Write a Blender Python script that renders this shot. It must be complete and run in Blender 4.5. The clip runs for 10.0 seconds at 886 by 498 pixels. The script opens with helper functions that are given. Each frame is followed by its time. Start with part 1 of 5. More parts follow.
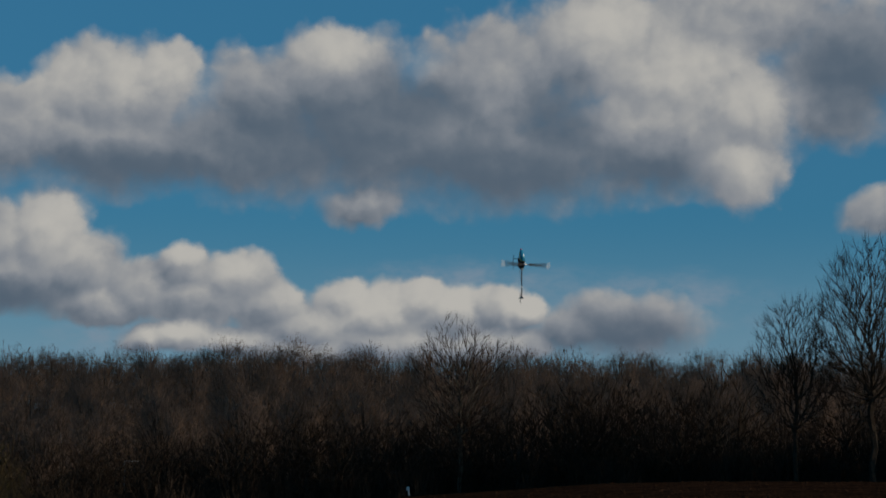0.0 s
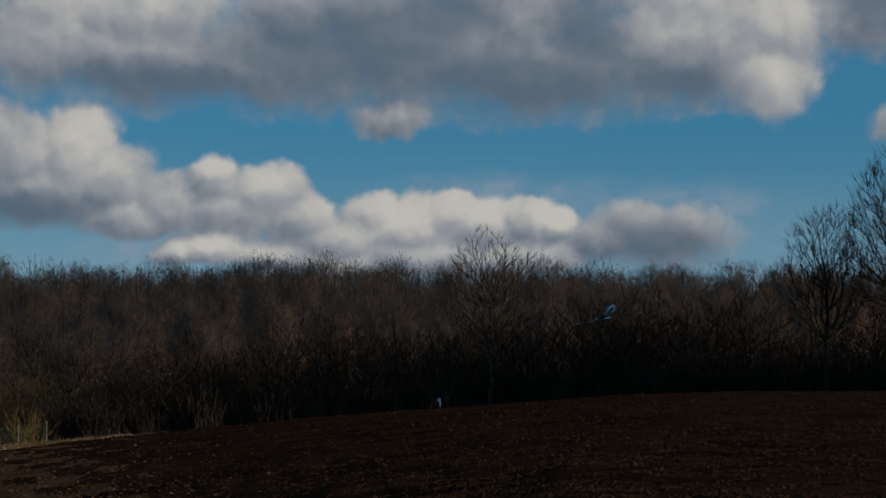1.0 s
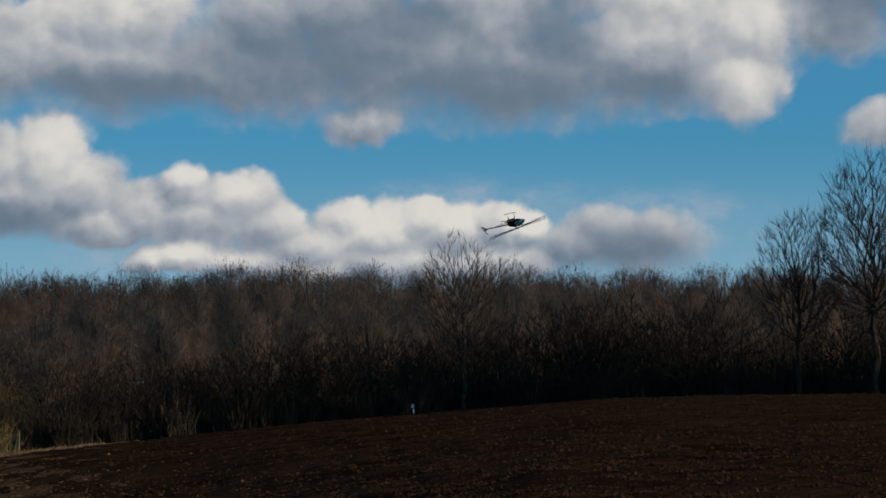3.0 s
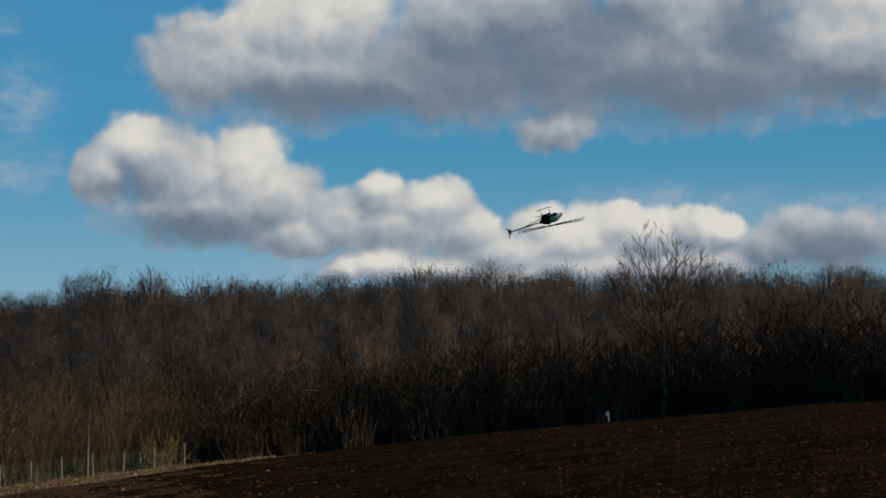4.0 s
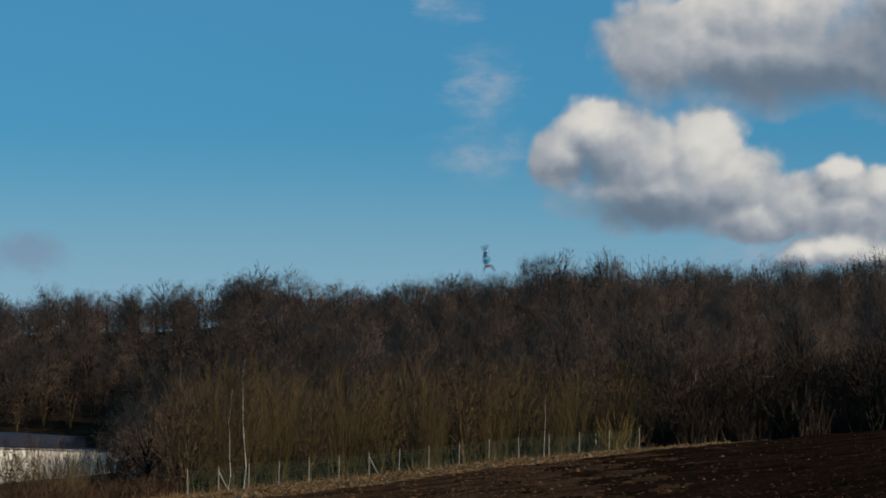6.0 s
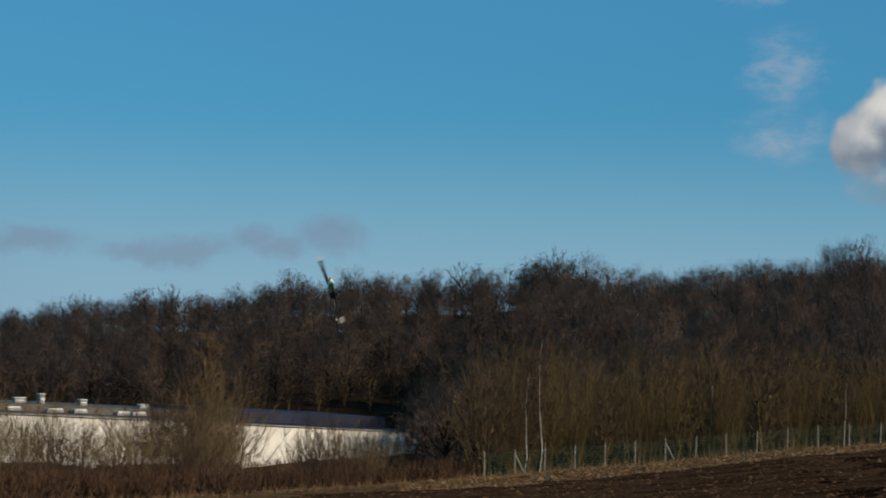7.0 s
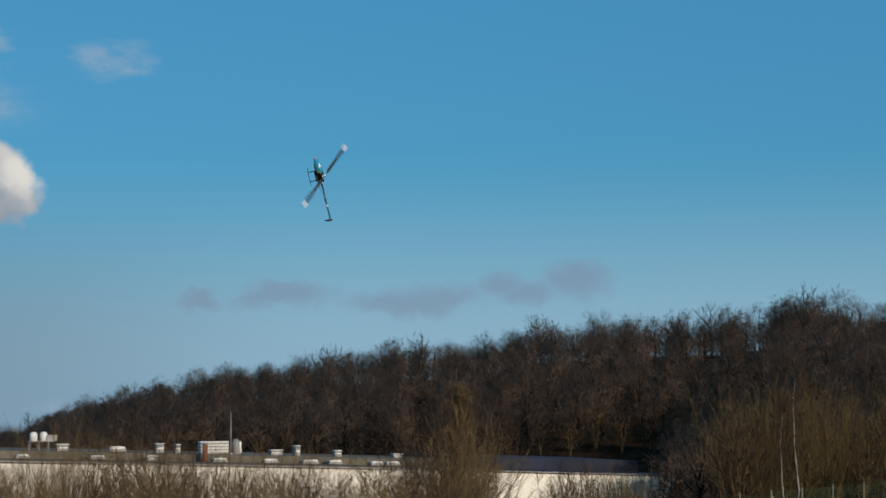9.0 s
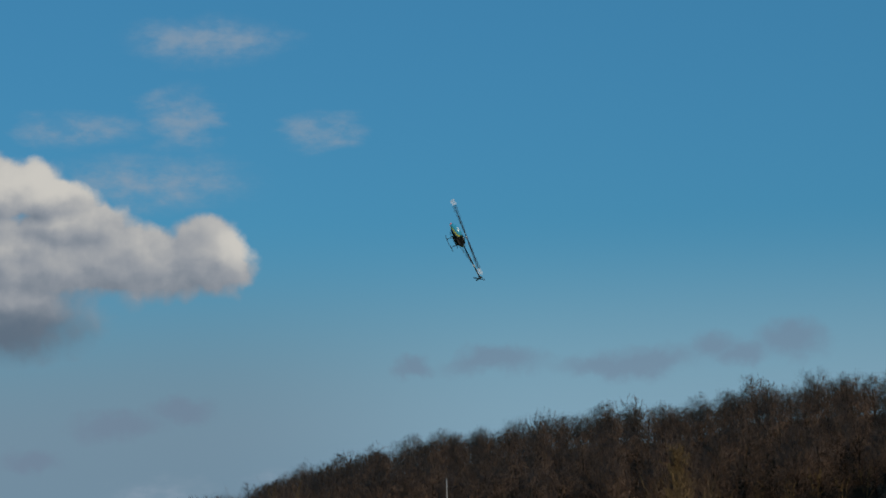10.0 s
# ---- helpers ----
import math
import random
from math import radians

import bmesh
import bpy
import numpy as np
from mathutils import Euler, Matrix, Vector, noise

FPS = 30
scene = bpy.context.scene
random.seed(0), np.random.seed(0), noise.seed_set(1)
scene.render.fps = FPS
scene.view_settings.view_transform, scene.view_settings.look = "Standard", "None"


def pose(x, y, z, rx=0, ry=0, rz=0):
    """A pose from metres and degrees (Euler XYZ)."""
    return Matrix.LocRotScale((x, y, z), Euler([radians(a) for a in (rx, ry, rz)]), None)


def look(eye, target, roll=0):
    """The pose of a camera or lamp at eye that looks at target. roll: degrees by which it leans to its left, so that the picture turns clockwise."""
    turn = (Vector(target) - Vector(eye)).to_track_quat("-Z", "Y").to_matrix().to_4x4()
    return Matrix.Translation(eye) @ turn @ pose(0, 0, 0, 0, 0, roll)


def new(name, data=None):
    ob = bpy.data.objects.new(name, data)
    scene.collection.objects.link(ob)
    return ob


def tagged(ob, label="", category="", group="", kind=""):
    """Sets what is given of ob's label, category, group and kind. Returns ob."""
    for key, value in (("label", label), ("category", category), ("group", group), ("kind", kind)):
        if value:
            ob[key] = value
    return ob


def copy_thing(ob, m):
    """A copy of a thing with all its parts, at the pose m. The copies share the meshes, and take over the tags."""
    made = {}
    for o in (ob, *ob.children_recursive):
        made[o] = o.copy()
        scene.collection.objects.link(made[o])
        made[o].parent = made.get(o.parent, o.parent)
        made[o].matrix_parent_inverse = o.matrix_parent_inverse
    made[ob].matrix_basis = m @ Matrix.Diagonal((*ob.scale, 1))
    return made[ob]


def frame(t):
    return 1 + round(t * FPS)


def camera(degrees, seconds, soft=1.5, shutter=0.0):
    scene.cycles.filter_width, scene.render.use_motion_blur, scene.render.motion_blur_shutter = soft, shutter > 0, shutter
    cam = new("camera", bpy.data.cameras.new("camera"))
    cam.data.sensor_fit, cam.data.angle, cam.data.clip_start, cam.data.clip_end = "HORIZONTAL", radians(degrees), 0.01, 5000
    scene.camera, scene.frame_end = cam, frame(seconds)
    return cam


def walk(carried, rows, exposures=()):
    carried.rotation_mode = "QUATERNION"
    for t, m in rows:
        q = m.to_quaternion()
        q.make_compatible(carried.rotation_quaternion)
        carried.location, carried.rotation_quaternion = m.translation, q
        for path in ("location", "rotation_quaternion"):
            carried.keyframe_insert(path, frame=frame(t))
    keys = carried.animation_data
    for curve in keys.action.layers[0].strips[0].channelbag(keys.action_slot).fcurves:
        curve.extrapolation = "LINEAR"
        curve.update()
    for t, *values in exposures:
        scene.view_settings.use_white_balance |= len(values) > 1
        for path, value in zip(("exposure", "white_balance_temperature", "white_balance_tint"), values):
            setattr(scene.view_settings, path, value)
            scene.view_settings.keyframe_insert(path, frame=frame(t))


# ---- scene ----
from mathutils import Quaternion

# The eye is the origin of all bearings: azimuth in degrees to the left of north (+y), elevation in degrees.
EYE_Z = 1.6
cam = camera(23.92, 10.0, soft=1.6, shutter=0.15)


def spot(az, dist, z=0.0):
    """A place at a bearing and a level distance from the eye."""
    return Vector((-math.sin(radians(az)) * dist, math.cos(radians(az)) * dist, z))


def aim(az, el, roll, forward=0.0):
    """The camera's pose by bearing, elevation and roll."""
    a, e, r = radians(az), radians(el), radians(roll)
    f = Vector((-math.sin(a) * math.cos(e), math.cos(a) * math.cos(e), math.sin(e)))
    x = Vector((math.cos(a), math.sin(a), 0))
    u = x.cross(f)
    right, up = x * math.cos(r) + u * math.sin(r), u * math.cos(r) - x * math.sin(r)
    m = Matrix((right, up, -f)).transposed().to_4x4()
    m.translation = (0.15, forward + 0.2, EYE_Z)
    return m


EXPOSURES = [(0.0, -0.56), (1.0, -0.44), (2.2, 0.05), (5.2, 0.05), (6.5, 0.0), (8.0, 0.15), (9.0, 0.08), (10.0, -0.22)]
walk(cam, [(t, aim(az, el, roll, forward)) for t, az, el, roll, forward in (
    (0.0, 0.000, 5.836, 0.371, -16.00),
    (0.1, 0.148, 5.679, 0.296, -16.00),
    (0.2, 0.309, 5.530, 0.210, -16.00),
    (0.3, 0.464, 5.377, 0.129, -16.00),
    (0.4, 0.591, 5.208, 0.069, -16.00),
    (0.5, 0.669, 5.009, 0.046, -16.00),
    (0.6, 0.715, 4.723, 0.053, -16.00),
    (0.7, 0.755, 4.348, 0.071, -16.00),
    (0.8, 0.787, 3.957, 0.093, -16.00),
    (0.9, 0.807, 3.624, 0.111, -16.00),
    (1.0, 0.815, 3.420, 0.119, -16.00),
    (1.1, 0.739, 3.310, 0.105, -16.00),
    (1.2, 0.546, 3.215, 0.073, -16.00),
    (1.3, 0.288, 3.139, 0.034, -16.00),
    (1.4, 0.017, 3.089, 0.002, -16.00),
    (1.5, -0.216, 3.071, -0.012, -16.00),
    (1.6, -0.439, 3.095, -0.005, -16.00),
    (1.7, -0.688, 3.153, 0.012, -16.00),
    (1.8, -0.918, 3.224, 0.034, -16.00),
    (1.9, -1.088, 3.284, 0.059, -16.00),
    (2.0, -1.154, 3.313, 0.080, -16.00),
    (2.1, -1.134, 3.315, 0.103, -16.00),
    (2.2, -1.086, 3.318, 0.117, -16.00),
    (2.3, -1.017, 3.330, 0.103, -16.00),
    (2.4, -0.924, 3.353, 0.065, -16.00),
    (2.5, -0.809, 3.385, 0.007, -16.00),
    (2.6, -0.672, 3.423, -0.063, -16.00),
    (2.7, -0.516, 3.464, -0.142, -16.00),
    (2.8, -0.342, 3.506, -0.224, -16.00),
    (2.9, -0.151, 3.547, -0.303, -16.00),
    (3.0, 0.055, 3.583, -0.374, -16.00),
    (3.1, 0.276, 3.612, -0.432, -16.00),
    (3.2, 0.509, 3.631, -0.470, -16.00),
    (3.3, 0.753, 3.638, -0.484, -16.00),
    (3.4, 1.158, 3.579, -0.460, -16.00),
    (3.5, 1.732, 3.519, -0.436, -14.49),
    (3.6, 2.422, 3.547, -0.486, -11.47),
    (3.7, 3.243, 3.615, -0.604, -8.45),
    (3.8, 4.087, 3.695, -0.746, -5.43),
    (3.9, 4.845, 3.764, -0.865, -2.42),
    (4.0, 5.408, 3.795, -0.914, 0.00),
    (4.1, 5.762, 3.798, -0.892, 0.00),
    (4.2, 6.015, 3.800, -0.836, 0.00),
    (4.3, 6.244, 3.802, -0.760, 0.00),
    (4.4, 6.521, 3.803, -0.678, 0.00),
    (4.5, 6.921, 3.803, -0.606, 0.00),
    (4.6, 7.702, 3.795, -0.547, 0.00),
    (4.7, 8.929, 3.771, -0.492, 0.00),
    (4.8, 10.387, 3.735, -0.434, 0.00),
    (4.9, 11.860, 3.691, -0.366, 0.00),
    (5.0, 13.133, 3.643, -0.280, 0.00),
    (5.1, 14.261, 3.521, -0.079, 0.00),
    (5.2, 15.115, 3.423, 0.105, 0.00),
    (5.3, 15.617, 3.422, 0.161, 0.00),
    (5.4, 16.033, 3.421, 0.206, 0.00),
    (5.5, 16.384, 3.421, 0.241, 0.00),
    (5.6, 16.690, 3.420, 0.269, 0.00),
    (5.7, 16.972, 3.420, 0.294, 0.00),
    (5.8, 17.251, 3.420, 0.318, 0.00),
    (5.9, 17.548, 3.419, 0.343, 0.00),
    (6.0, 17.884, 3.419, 0.374, 0.00),
    (6.1, 18.279, 3.418, 0.412, 0.00),
    (6.2, 18.755, 3.418, 0.461, 0.00),
    (6.3, 19.331, 3.417, 0.523, 0.00),
    (6.4, 21.097, 2.364, 0.956, 0.00),
    (6.5, 23.002, 1.313, 1.353, 0.00),
    (6.6, 23.778, 1.476, 1.344, 0.00),
    (6.7, 24.361, 1.866, 1.318, 0.00),
    (6.8, 24.857, 2.331, 1.285, 0.00),
    (6.9, 25.376, 2.721, 1.250, 0.00),
    (7.0, 26.027, 2.884, 1.221, 0.00),
    (7.1, 26.971, 2.834, 1.199, 0.00),
    (7.2, 28.154, 2.706, 1.181, 0.00),
    (7.3, 29.363, 2.530, 1.163, 0.00),
    (7.4, 30.384, 2.340, 1.140, 0.00),
    (7.5, 31.003, 2.167, 1.108, 0.00),
    (7.6, 31.335, 1.983, 1.035, 0.00),
    (7.7, 31.624, 1.764, 0.913, 0.00),
    (7.8, 31.853, 1.556, 0.770, 0.00),
    (7.9, 32.002, 1.399, 0.637, 0.00),
    (8.0, 32.056, 1.337, 0.543, 0.00),
    (8.1, 32.055, 1.547, 0.489, 0.00),
    (8.2, 32.051, 2.056, 0.450, 0.00),
    (8.3, 32.046, 2.686, 0.415, 0.00),
    (8.4, 32.042, 3.257, 0.375, 0.00),
    (8.5, 32.040, 3.591, 0.318, 0.00),
    (8.6, 32.077, 3.718, 0.231, 0.00),
    (8.7, 32.179, 3.804, 0.110, 0.00),
    (8.8, 32.335, 3.873, -0.036, 0.00),
    (8.9, 32.535, 3.951, -0.200, 0.00),
    (9.0, 32.768, 4.063, -0.373, 0.00),
    (9.1, 33.253, 4.258, -0.610, 0.00),
    (9.2, 34.085, 4.534, -0.922, 0.00),
    (9.3, 35.067, 4.840, -1.234, 0.00),
    (9.4, 36.000, 5.124, -1.476, 0.00),
    (9.5, 36.688, 5.334, -1.572, 0.00),
    (9.6, 37.139, 5.475, -1.558, 0.00),
    (9.7, 37.515, 5.592, -1.520, 0.00),
    (9.8, 37.849, 5.695, -1.470, 0.00),
    (9.9, 38.172, 5.794, -1.416, 0.00),
    (10.0, 38.517, 5.900, -1.369, 0.00),
)], EXPOSURES)


# ---- light ----
SUN_AZ, SUN_EL = -108.0, 18.0
sun_way = Vector((-math.sin(radians(SUN_AZ)) * math.cos(radians(SUN_EL)), math.cos(radians(SUN_AZ)) * math.cos(radians(SUN_EL)), math.sin(radians(SUN_EL))))
sun = new("sun", bpy.data.lights.new("sun", "SUN"))
sun.data.energy, sun.data.angle, sun.data.color = 3.6, radians(0.6), (1.0, 0.84, 0.64)
sun.matrix_world = look((0, 0, 300), Vector((0, 0, 300)) - sun_way)


class Net:
    """Short hand for shader nodes."""

    def __init__(self, tree):
        self.tree = tree
        tree.nodes.clear()

    def put(self, kind, **values):
        n = self.tree.nodes.new(kind)
        for key, v in values.items():
            if key == "op":
                n.operation = v
            elif key == "mode":
                n.data_type = v
            elif key == "blend":
                n.blend_type = v
        return n

    def link(self, a, b):
        self.tree.links.new(a, b)

    def feed(self, socket, v):
        if isinstance(v, bpy.types.NodeSocket):
            self.link(v, socket)
        else:
            socket.default_value = v

    def math(self, op, a, b=0.0, c=0.0, clamp=False):
        n = self.put("ShaderNodeMath", op=op)
        n.use_clamp = clamp
        for s, v in zip(n.inputs, (a, b, c)):
            self.feed(s, v)
        return n.outputs[0]

    def vec(self, op, a, b=(0, 0, 0)):
        n = self.put("ShaderNodeVectorMath", op=op)
        self.feed(n.inputs[0], a)
        self.feed(n.inputs[1], b)
        return n.outputs[0]

    def scale(self, a, k):
        n = self.put("ShaderNodeVectorMath", op="SCALE")
        self.feed(n.inputs[0], a)
        self.feed(n.inputs[3], k)
        return n.outputs[0]

    def noise(self, vector, scale, detail=4.0, rough=0.55):
        n = self.put("ShaderNodeTexNoise")
        if vector is not None:
            self.link(vector, n.inputs["Vector"])
        n.inputs["Scale"].default_value, n.inputs["Detail"].default_value, n.inputs["Roughness"].default_value = scale, detail, rough
        return n

    def step(self, v, a, b, lo=0.0, hi=1.0):
        n = self.put("ShaderNodeMapRange")
        n.interpolation_type = "SMOOTHSTEP"
        for s, x in zip(n.inputs, (v, a, b, lo, hi)):
            self.feed(s, x)
        return n.outputs[0]

    def mix(self, f, a, b):
        n = self.put("ShaderNodeMix", mode="RGBA")
        self.feed(n.inputs[0], f)
        self.feed(n.inputs[6], a)
        self.feed(n.inputs[7], b)
        return n.outputs[2]


# Clouds: azimuth, elevation, half width, half height of each heap, in degrees.
BANK = [(11.78, 8.89, 1.78, 1.38), (9.13, 9.95, 2.43, 1.38), (7.7, 10.37, 1.29, 0.97), (8.96, 8.5, 3.72, 1.29), (4.98, 9.82, 1.78, 1.46), (2.89, 10.32, 2.1, 1.54),
        (5.61, 8.52, 4.21, 1.38), (1.27, 8.88, 4.04, 1.78), (-1.48, 10.18, 2.43, 1.94), (-1.97, 8.41, 4.21, 1.38), (-4.37, 11.33, 2.26, 1.86), (-6.63, 10.54, 2.75, 2.1),
        (-8.38, 9.74, 1.78, 1.38), (-5.67, 8.92, 3.72, 1.62), (-7.92, 8.13, 1.46, 1.21), (2.22, 7.06, 1.21, 0.61), (-8.37, 12.15, 3.07, 1.38), (-11.21, 11.05, 2.43, 1.62),
        (-10.59, 9.76, 1.78, 1.13), (-12.76, 6.83, 1.78, 0.81), (-13.38, 7.39, 0.97, 0.65)]
HEAPS = [(13.56, 6.53, 1.19, 0.96), (12.4, 5.93, 1.78, 1.19), (10.78, 6.06, 1.26, 1.26), (10.05, 5.16, 1.41, 1.11), (11.82, 4.88, 2.67, 0.89), (14.59, 5.95, 0.82, 0.89),
         (7.05, 5.2, 0.82, 0.74), (5.75, 4.82, 1.34, 0.89), (6.64, 4.38, 1.78, 0.74), (4.72, 4.21, 1.19, 0.74), (7.1, 3.42, 1.04, 0.52), (8.14, 3.36, 0.74, 0.45),
         (5.47, 3.26, 1.34, 0.37), (2.64, 4.49, 0.96, 0.59), (1.61, 4.03, 1.78, 0.96), (0.58, 4.39, 0.89, 0.62), (-0.44, 4.01, 1.34, 0.82), (-1.53, 4.22, 1.11, 0.67),
         (-2.33, 4.14, 0.67, 0.52), (1.33, 3.29, 2.97, 0.59), (8.13, 4.69, 1.19, 0.89), (9.32, 4.34, 1.63, 0.67), (3.76, 3.68, 1.78, 0.74), (-5.07, 3.82, 1.94, 1.0),
         (-3.62, 3.65, 1.13, 0.65), (-0.87, 3.26, 2.82, 0.62), (3.54, 3.09, 2.38, 0.48)]
WEST = [(50.74, 7.61, 2.01, 0.93), (49.11, 7.26, 1.16, 0.7), (49.89, 5.73, 2.79, 1.24), (47.19, 5.74, 2.48, 1.01), (45.06, 5.76, 1.32, 1.01), (50.52, 4.35, 2.32, 1.01), (48.68, 6.55, 1.7, 0.7)]
WISPS = [(44.76, 11.65, 1.86, 0.54), (45.73, 9.49, 0.93, 0.77), (41.75, 9.16, 0.93, 0.46), (48.61, 9.25, 1.39, 0.39), (46.53, 7.81, 2.48, 0.7), (16.76, 6.12, 1.19, 0.74),
         (16.74, 7.9, 0.89, 0.89), (17.72, 10.11, 0.89, 0.45), (-0.74, 4.9, 2.97, 0.59), (8.88, 3.37, 1.78, 0.59), (-5.7, 4.31, 3.24, 0.81), (46.43, -0.6, 1.39, 0.39), (43.36, -0.37, 0.7, 0.39)]
LOW_GREY = [(33.1, 2.69, 1.7, 0.5), (31.1, 3.03, 0.77, 0.46), (29.13, 3.06, 0.96, 0.62), (37.11, 2.79, 1.47, 0.43), (39.43, 2.77, 0.62, 0.31), (47.44, 1.26, 1.24, 0.39),
            (45.77, 1.61, 0.93, 0.31), (49.72, 0.4, 0.93, 0.34), (33.8, 2.62, 1.86, 0.34), (30.33, 2.7, 0.77, 0.39)]
UNDERSIDES = [(3.53, 8.78, 3.72, 1.38), (-1.17, 8.0, 4.04, 0.97), (8.48, 7.86, 3.24, 0.68), (0.95, 9.85, 1.46, 0.97), (-3.1, 9.23, 1.13, 1.29), (-5.68, 7.95, 1.94, 0.65),
              (-11.21, 10.41, 1.78, 1.46), (-5.07, 3.58, 1.78, 0.65), (12.4, 4.5, 1.9, 0.5), (14.01, 5.5, 0.7, 0.4),
              (49.6, 3.75, 2.3, 0.8)]
SUNLIT = [(10.39, 10.27, 1.29, 0.73), (8.18, 10.36, 1.78, 0.81), (3.06, 11.2, 1.13, 0.57), (0.63, 10.89, 0.57, 0.36), (-4.53, 11.97, 1.46, 0.97), (-6.62, 10.7, 2.1, 1.29),
          (-8.54, 9.67, 1.29, 0.89), (-8.08, 7.97, 0.97, 0.73), (10.63, 6.35, 1.11, 0.89), (13.85, 6.83, 0.74, 0.52), (1.91, 4.33, 1.78, 0.67),
          (-0.44, 4.38, 0.89, 0.45), (-2.04, 4.29, 0.67, 0.48), (5.6, 5.19, 0.74, 0.48), (7.15, 5.69, 0.52, 0.33), (7.1, 3.42, 0.89, 0.37), (49.84, 7.74, 1.7, 0.65),
          (44.13, 6.05, 0.62, 0.46)]


def heap_group(name, heaps, shift):
    """A node group that gives the thickness of the heaps at a bearing (degrees)."""
    tree = bpy.data.node_groups.new(name, "ShaderNodeTree")
    tree.interface.new_socket("bearing", in_out="INPUT", socket_type="NodeSocketVector")
    tree.interface.new_socket("thickness", in_out="OUTPUT", socket_type="NodeSocketFloat")
    g = Net(tree)
    inp, out = g.put("NodeGroupInput"), g.put("NodeGroupOutput")
    total = None
    for x, y, rx, ry in heaps:
        v = g.vec("SUBTRACT", inp.outputs[0], (x, y, 0))
        v = g.vec("MULTIPLY", v, (1 / rx, 1 / ry, 0))
        n = g.put("ShaderNodeVectorMath", op="LENGTH")
        g.link(v, n.inputs[0])
        d = g.math("SUBTRACT", 1.0, n.outputs[1])
        total = d if total is None else g.math("SMOOTH_MAX", total, d, shift)
    g.link(total, out.inputs[0])
    return tree


def relief_of(w, p):
    """Cloudy unevenness about zero."""
    return w.math("SUBTRACT", w.noise(p, 1.2, 5.0, 0.6).outputs[0], 0.5)


def make_world():
    world = bpy.data.worlds.new("sky")
    world.use_nodes = True
    scene.world = world
    w = Net(world.node_tree)
    out, back = w.put("ShaderNodeOutputWorld"), w.put("ShaderNodeBackground")
    sky = w.put("ShaderNodeTexSky")
    sky.sky_type, sky.sun_disc = "NISHITA", False
    sky.sun_elevation, sky.sun_rotation = radians(SUN_EL), radians(-SUN_AZ)
    sky.air_density, sky.dust_density, sky.ozone_density = 1.0, 0.6, 2.0
    way = w.put("ShaderNodeTexCoord").outputs["Generated"]
    xyz = w.put("ShaderNodeSeparateXYZ")
    w.link(way, xyz.inputs[0])
    az = w.math("DEGREES", w.math("ARCTAN2", w.math("MULTIPLY", xyz.outputs[0], -1.0), xyz.outputs[1]))
    el = w.math("DEGREES", w.math("ARCSINE", xyz.outputs[2]))
    place = w.put("ShaderNodeCombineXYZ")
    w.link(az, place.inputs[0])
    w.link(el, place.inputs[1])
    p = place.outputs[0]
    # billows: the bearings are pushed about, and rounded lumps of three sizes stand on the heaps
    big = w.vec("SUBTRACT", w.noise(p, 0.5, 3.0).outputs["Color"], (0.5, 0.5, 0.5))
    fine = w.vec("SUBTRACT", w.noise(p, 2.4, 4.0, 0.6).outputs["Color"], (0.5, 0.5, 0.5))
    q = w.vec("ADD", w.vec("ADD", p, w.scale(big, 0.8)), w.scale(fine, 0.24))

    def thick(tree, at):
        n = w.put("ShaderNodeGroup")
        n.node_tree = tree
        w.link(at, n.inputs[0])
        return n.outputs[0]

    def lumps(at):
        total = None
        for size, high in ((0.8, 0.36), (1.9, 0.17), (4.2, 0.06)):
            n = w.put("ShaderNodeTexVoronoi")
            n.voronoi_dimensions, n.feature = "2D", "SMOOTH_F1"
            n.inputs["Scale"].default_value, n.inputs["Smoothness"].default_value = size, 0.7
            w.link(at, n.inputs["Vector"])
            lump = w.math("MULTIPLY", w.math("SUBTRACT", 0.42, n.outputs["Distance"]), high)
            total = lump if total is None else w.math("ADD", total, lump)
        return total

    heaps = heap_group("heaps", BANK + HEAPS + WEST, 0.2)

    def body(at):
        return w.math("ADD", w.math("MINIMUM", thick(heaps, at), 0.75), lumps(at))

    t0 = body(q)
    t1 = body(w.vec("ADD", q, (-0.22, 0.3, 0)))
    under = thick(heap_group("undersides", UNDERSIDES, 0.3), q)
    bright = thick(heap_group("sunlit", SUNLIT, 0.2), q)
    # the lower rims fade out, the tops are crisper
    frayed = w.step(under, -1.0, 0.3)
    rough = relief_of(w, p)
    cover = w.step(w.math("ADD", t0, w.math("MULTIPLY", rough, 0.2)), w.math("MULTIPLY_ADD", frayed, -0.22, -0.2), w.math("MULTIPLY_ADD", frayed, 0.3, 0.2))
    shade = w.math("ADD", w.math("MULTIPLY", w.math("SUBTRACT", t0, t1), 0.95), w.math("MULTIPLY", rough, 0.5))
    shade = w.math("MULTIPLY", shade, w.math("MULTIPLY_ADD", w.step(under, -0.5, 0.6), -0.55, 1.0))
    shade = w.math("SUBTRACT", shade, w.math("MULTIPLY", w.step(under, -0.8, 0.8), 0.66))
    shade = w.math("ADD", shade, w.math("MULTIPLY", w.step(bright, -0.8, 0.9), 0.6))
    lit = w.math("MULTIPLY_ADD", shade, 0.5, 0.46, clamp=True)
    colour = w.mix(w.step(lit, 0.05, 0.5), (0.128, 0.178, 0.24, 1), (0.32, 0.35, 0.395, 1))
    colour = w.mix(w.step(lit, 0.36, 0.95), colour, (0.68, 0.66, 0.615, 1))
    blue = w.vec("MULTIPLY", w.scale(sky.outputs[0], SKY), (0.36, 0.90, 1.25))
    blue = w.mix(0.55, blue, (0.056, 0.268, 0.475, 1))
    # pale haze towards the skyline, greyer to the west
    haze = w.step(el, 7.0, 0.6, 0.0, 0.9)
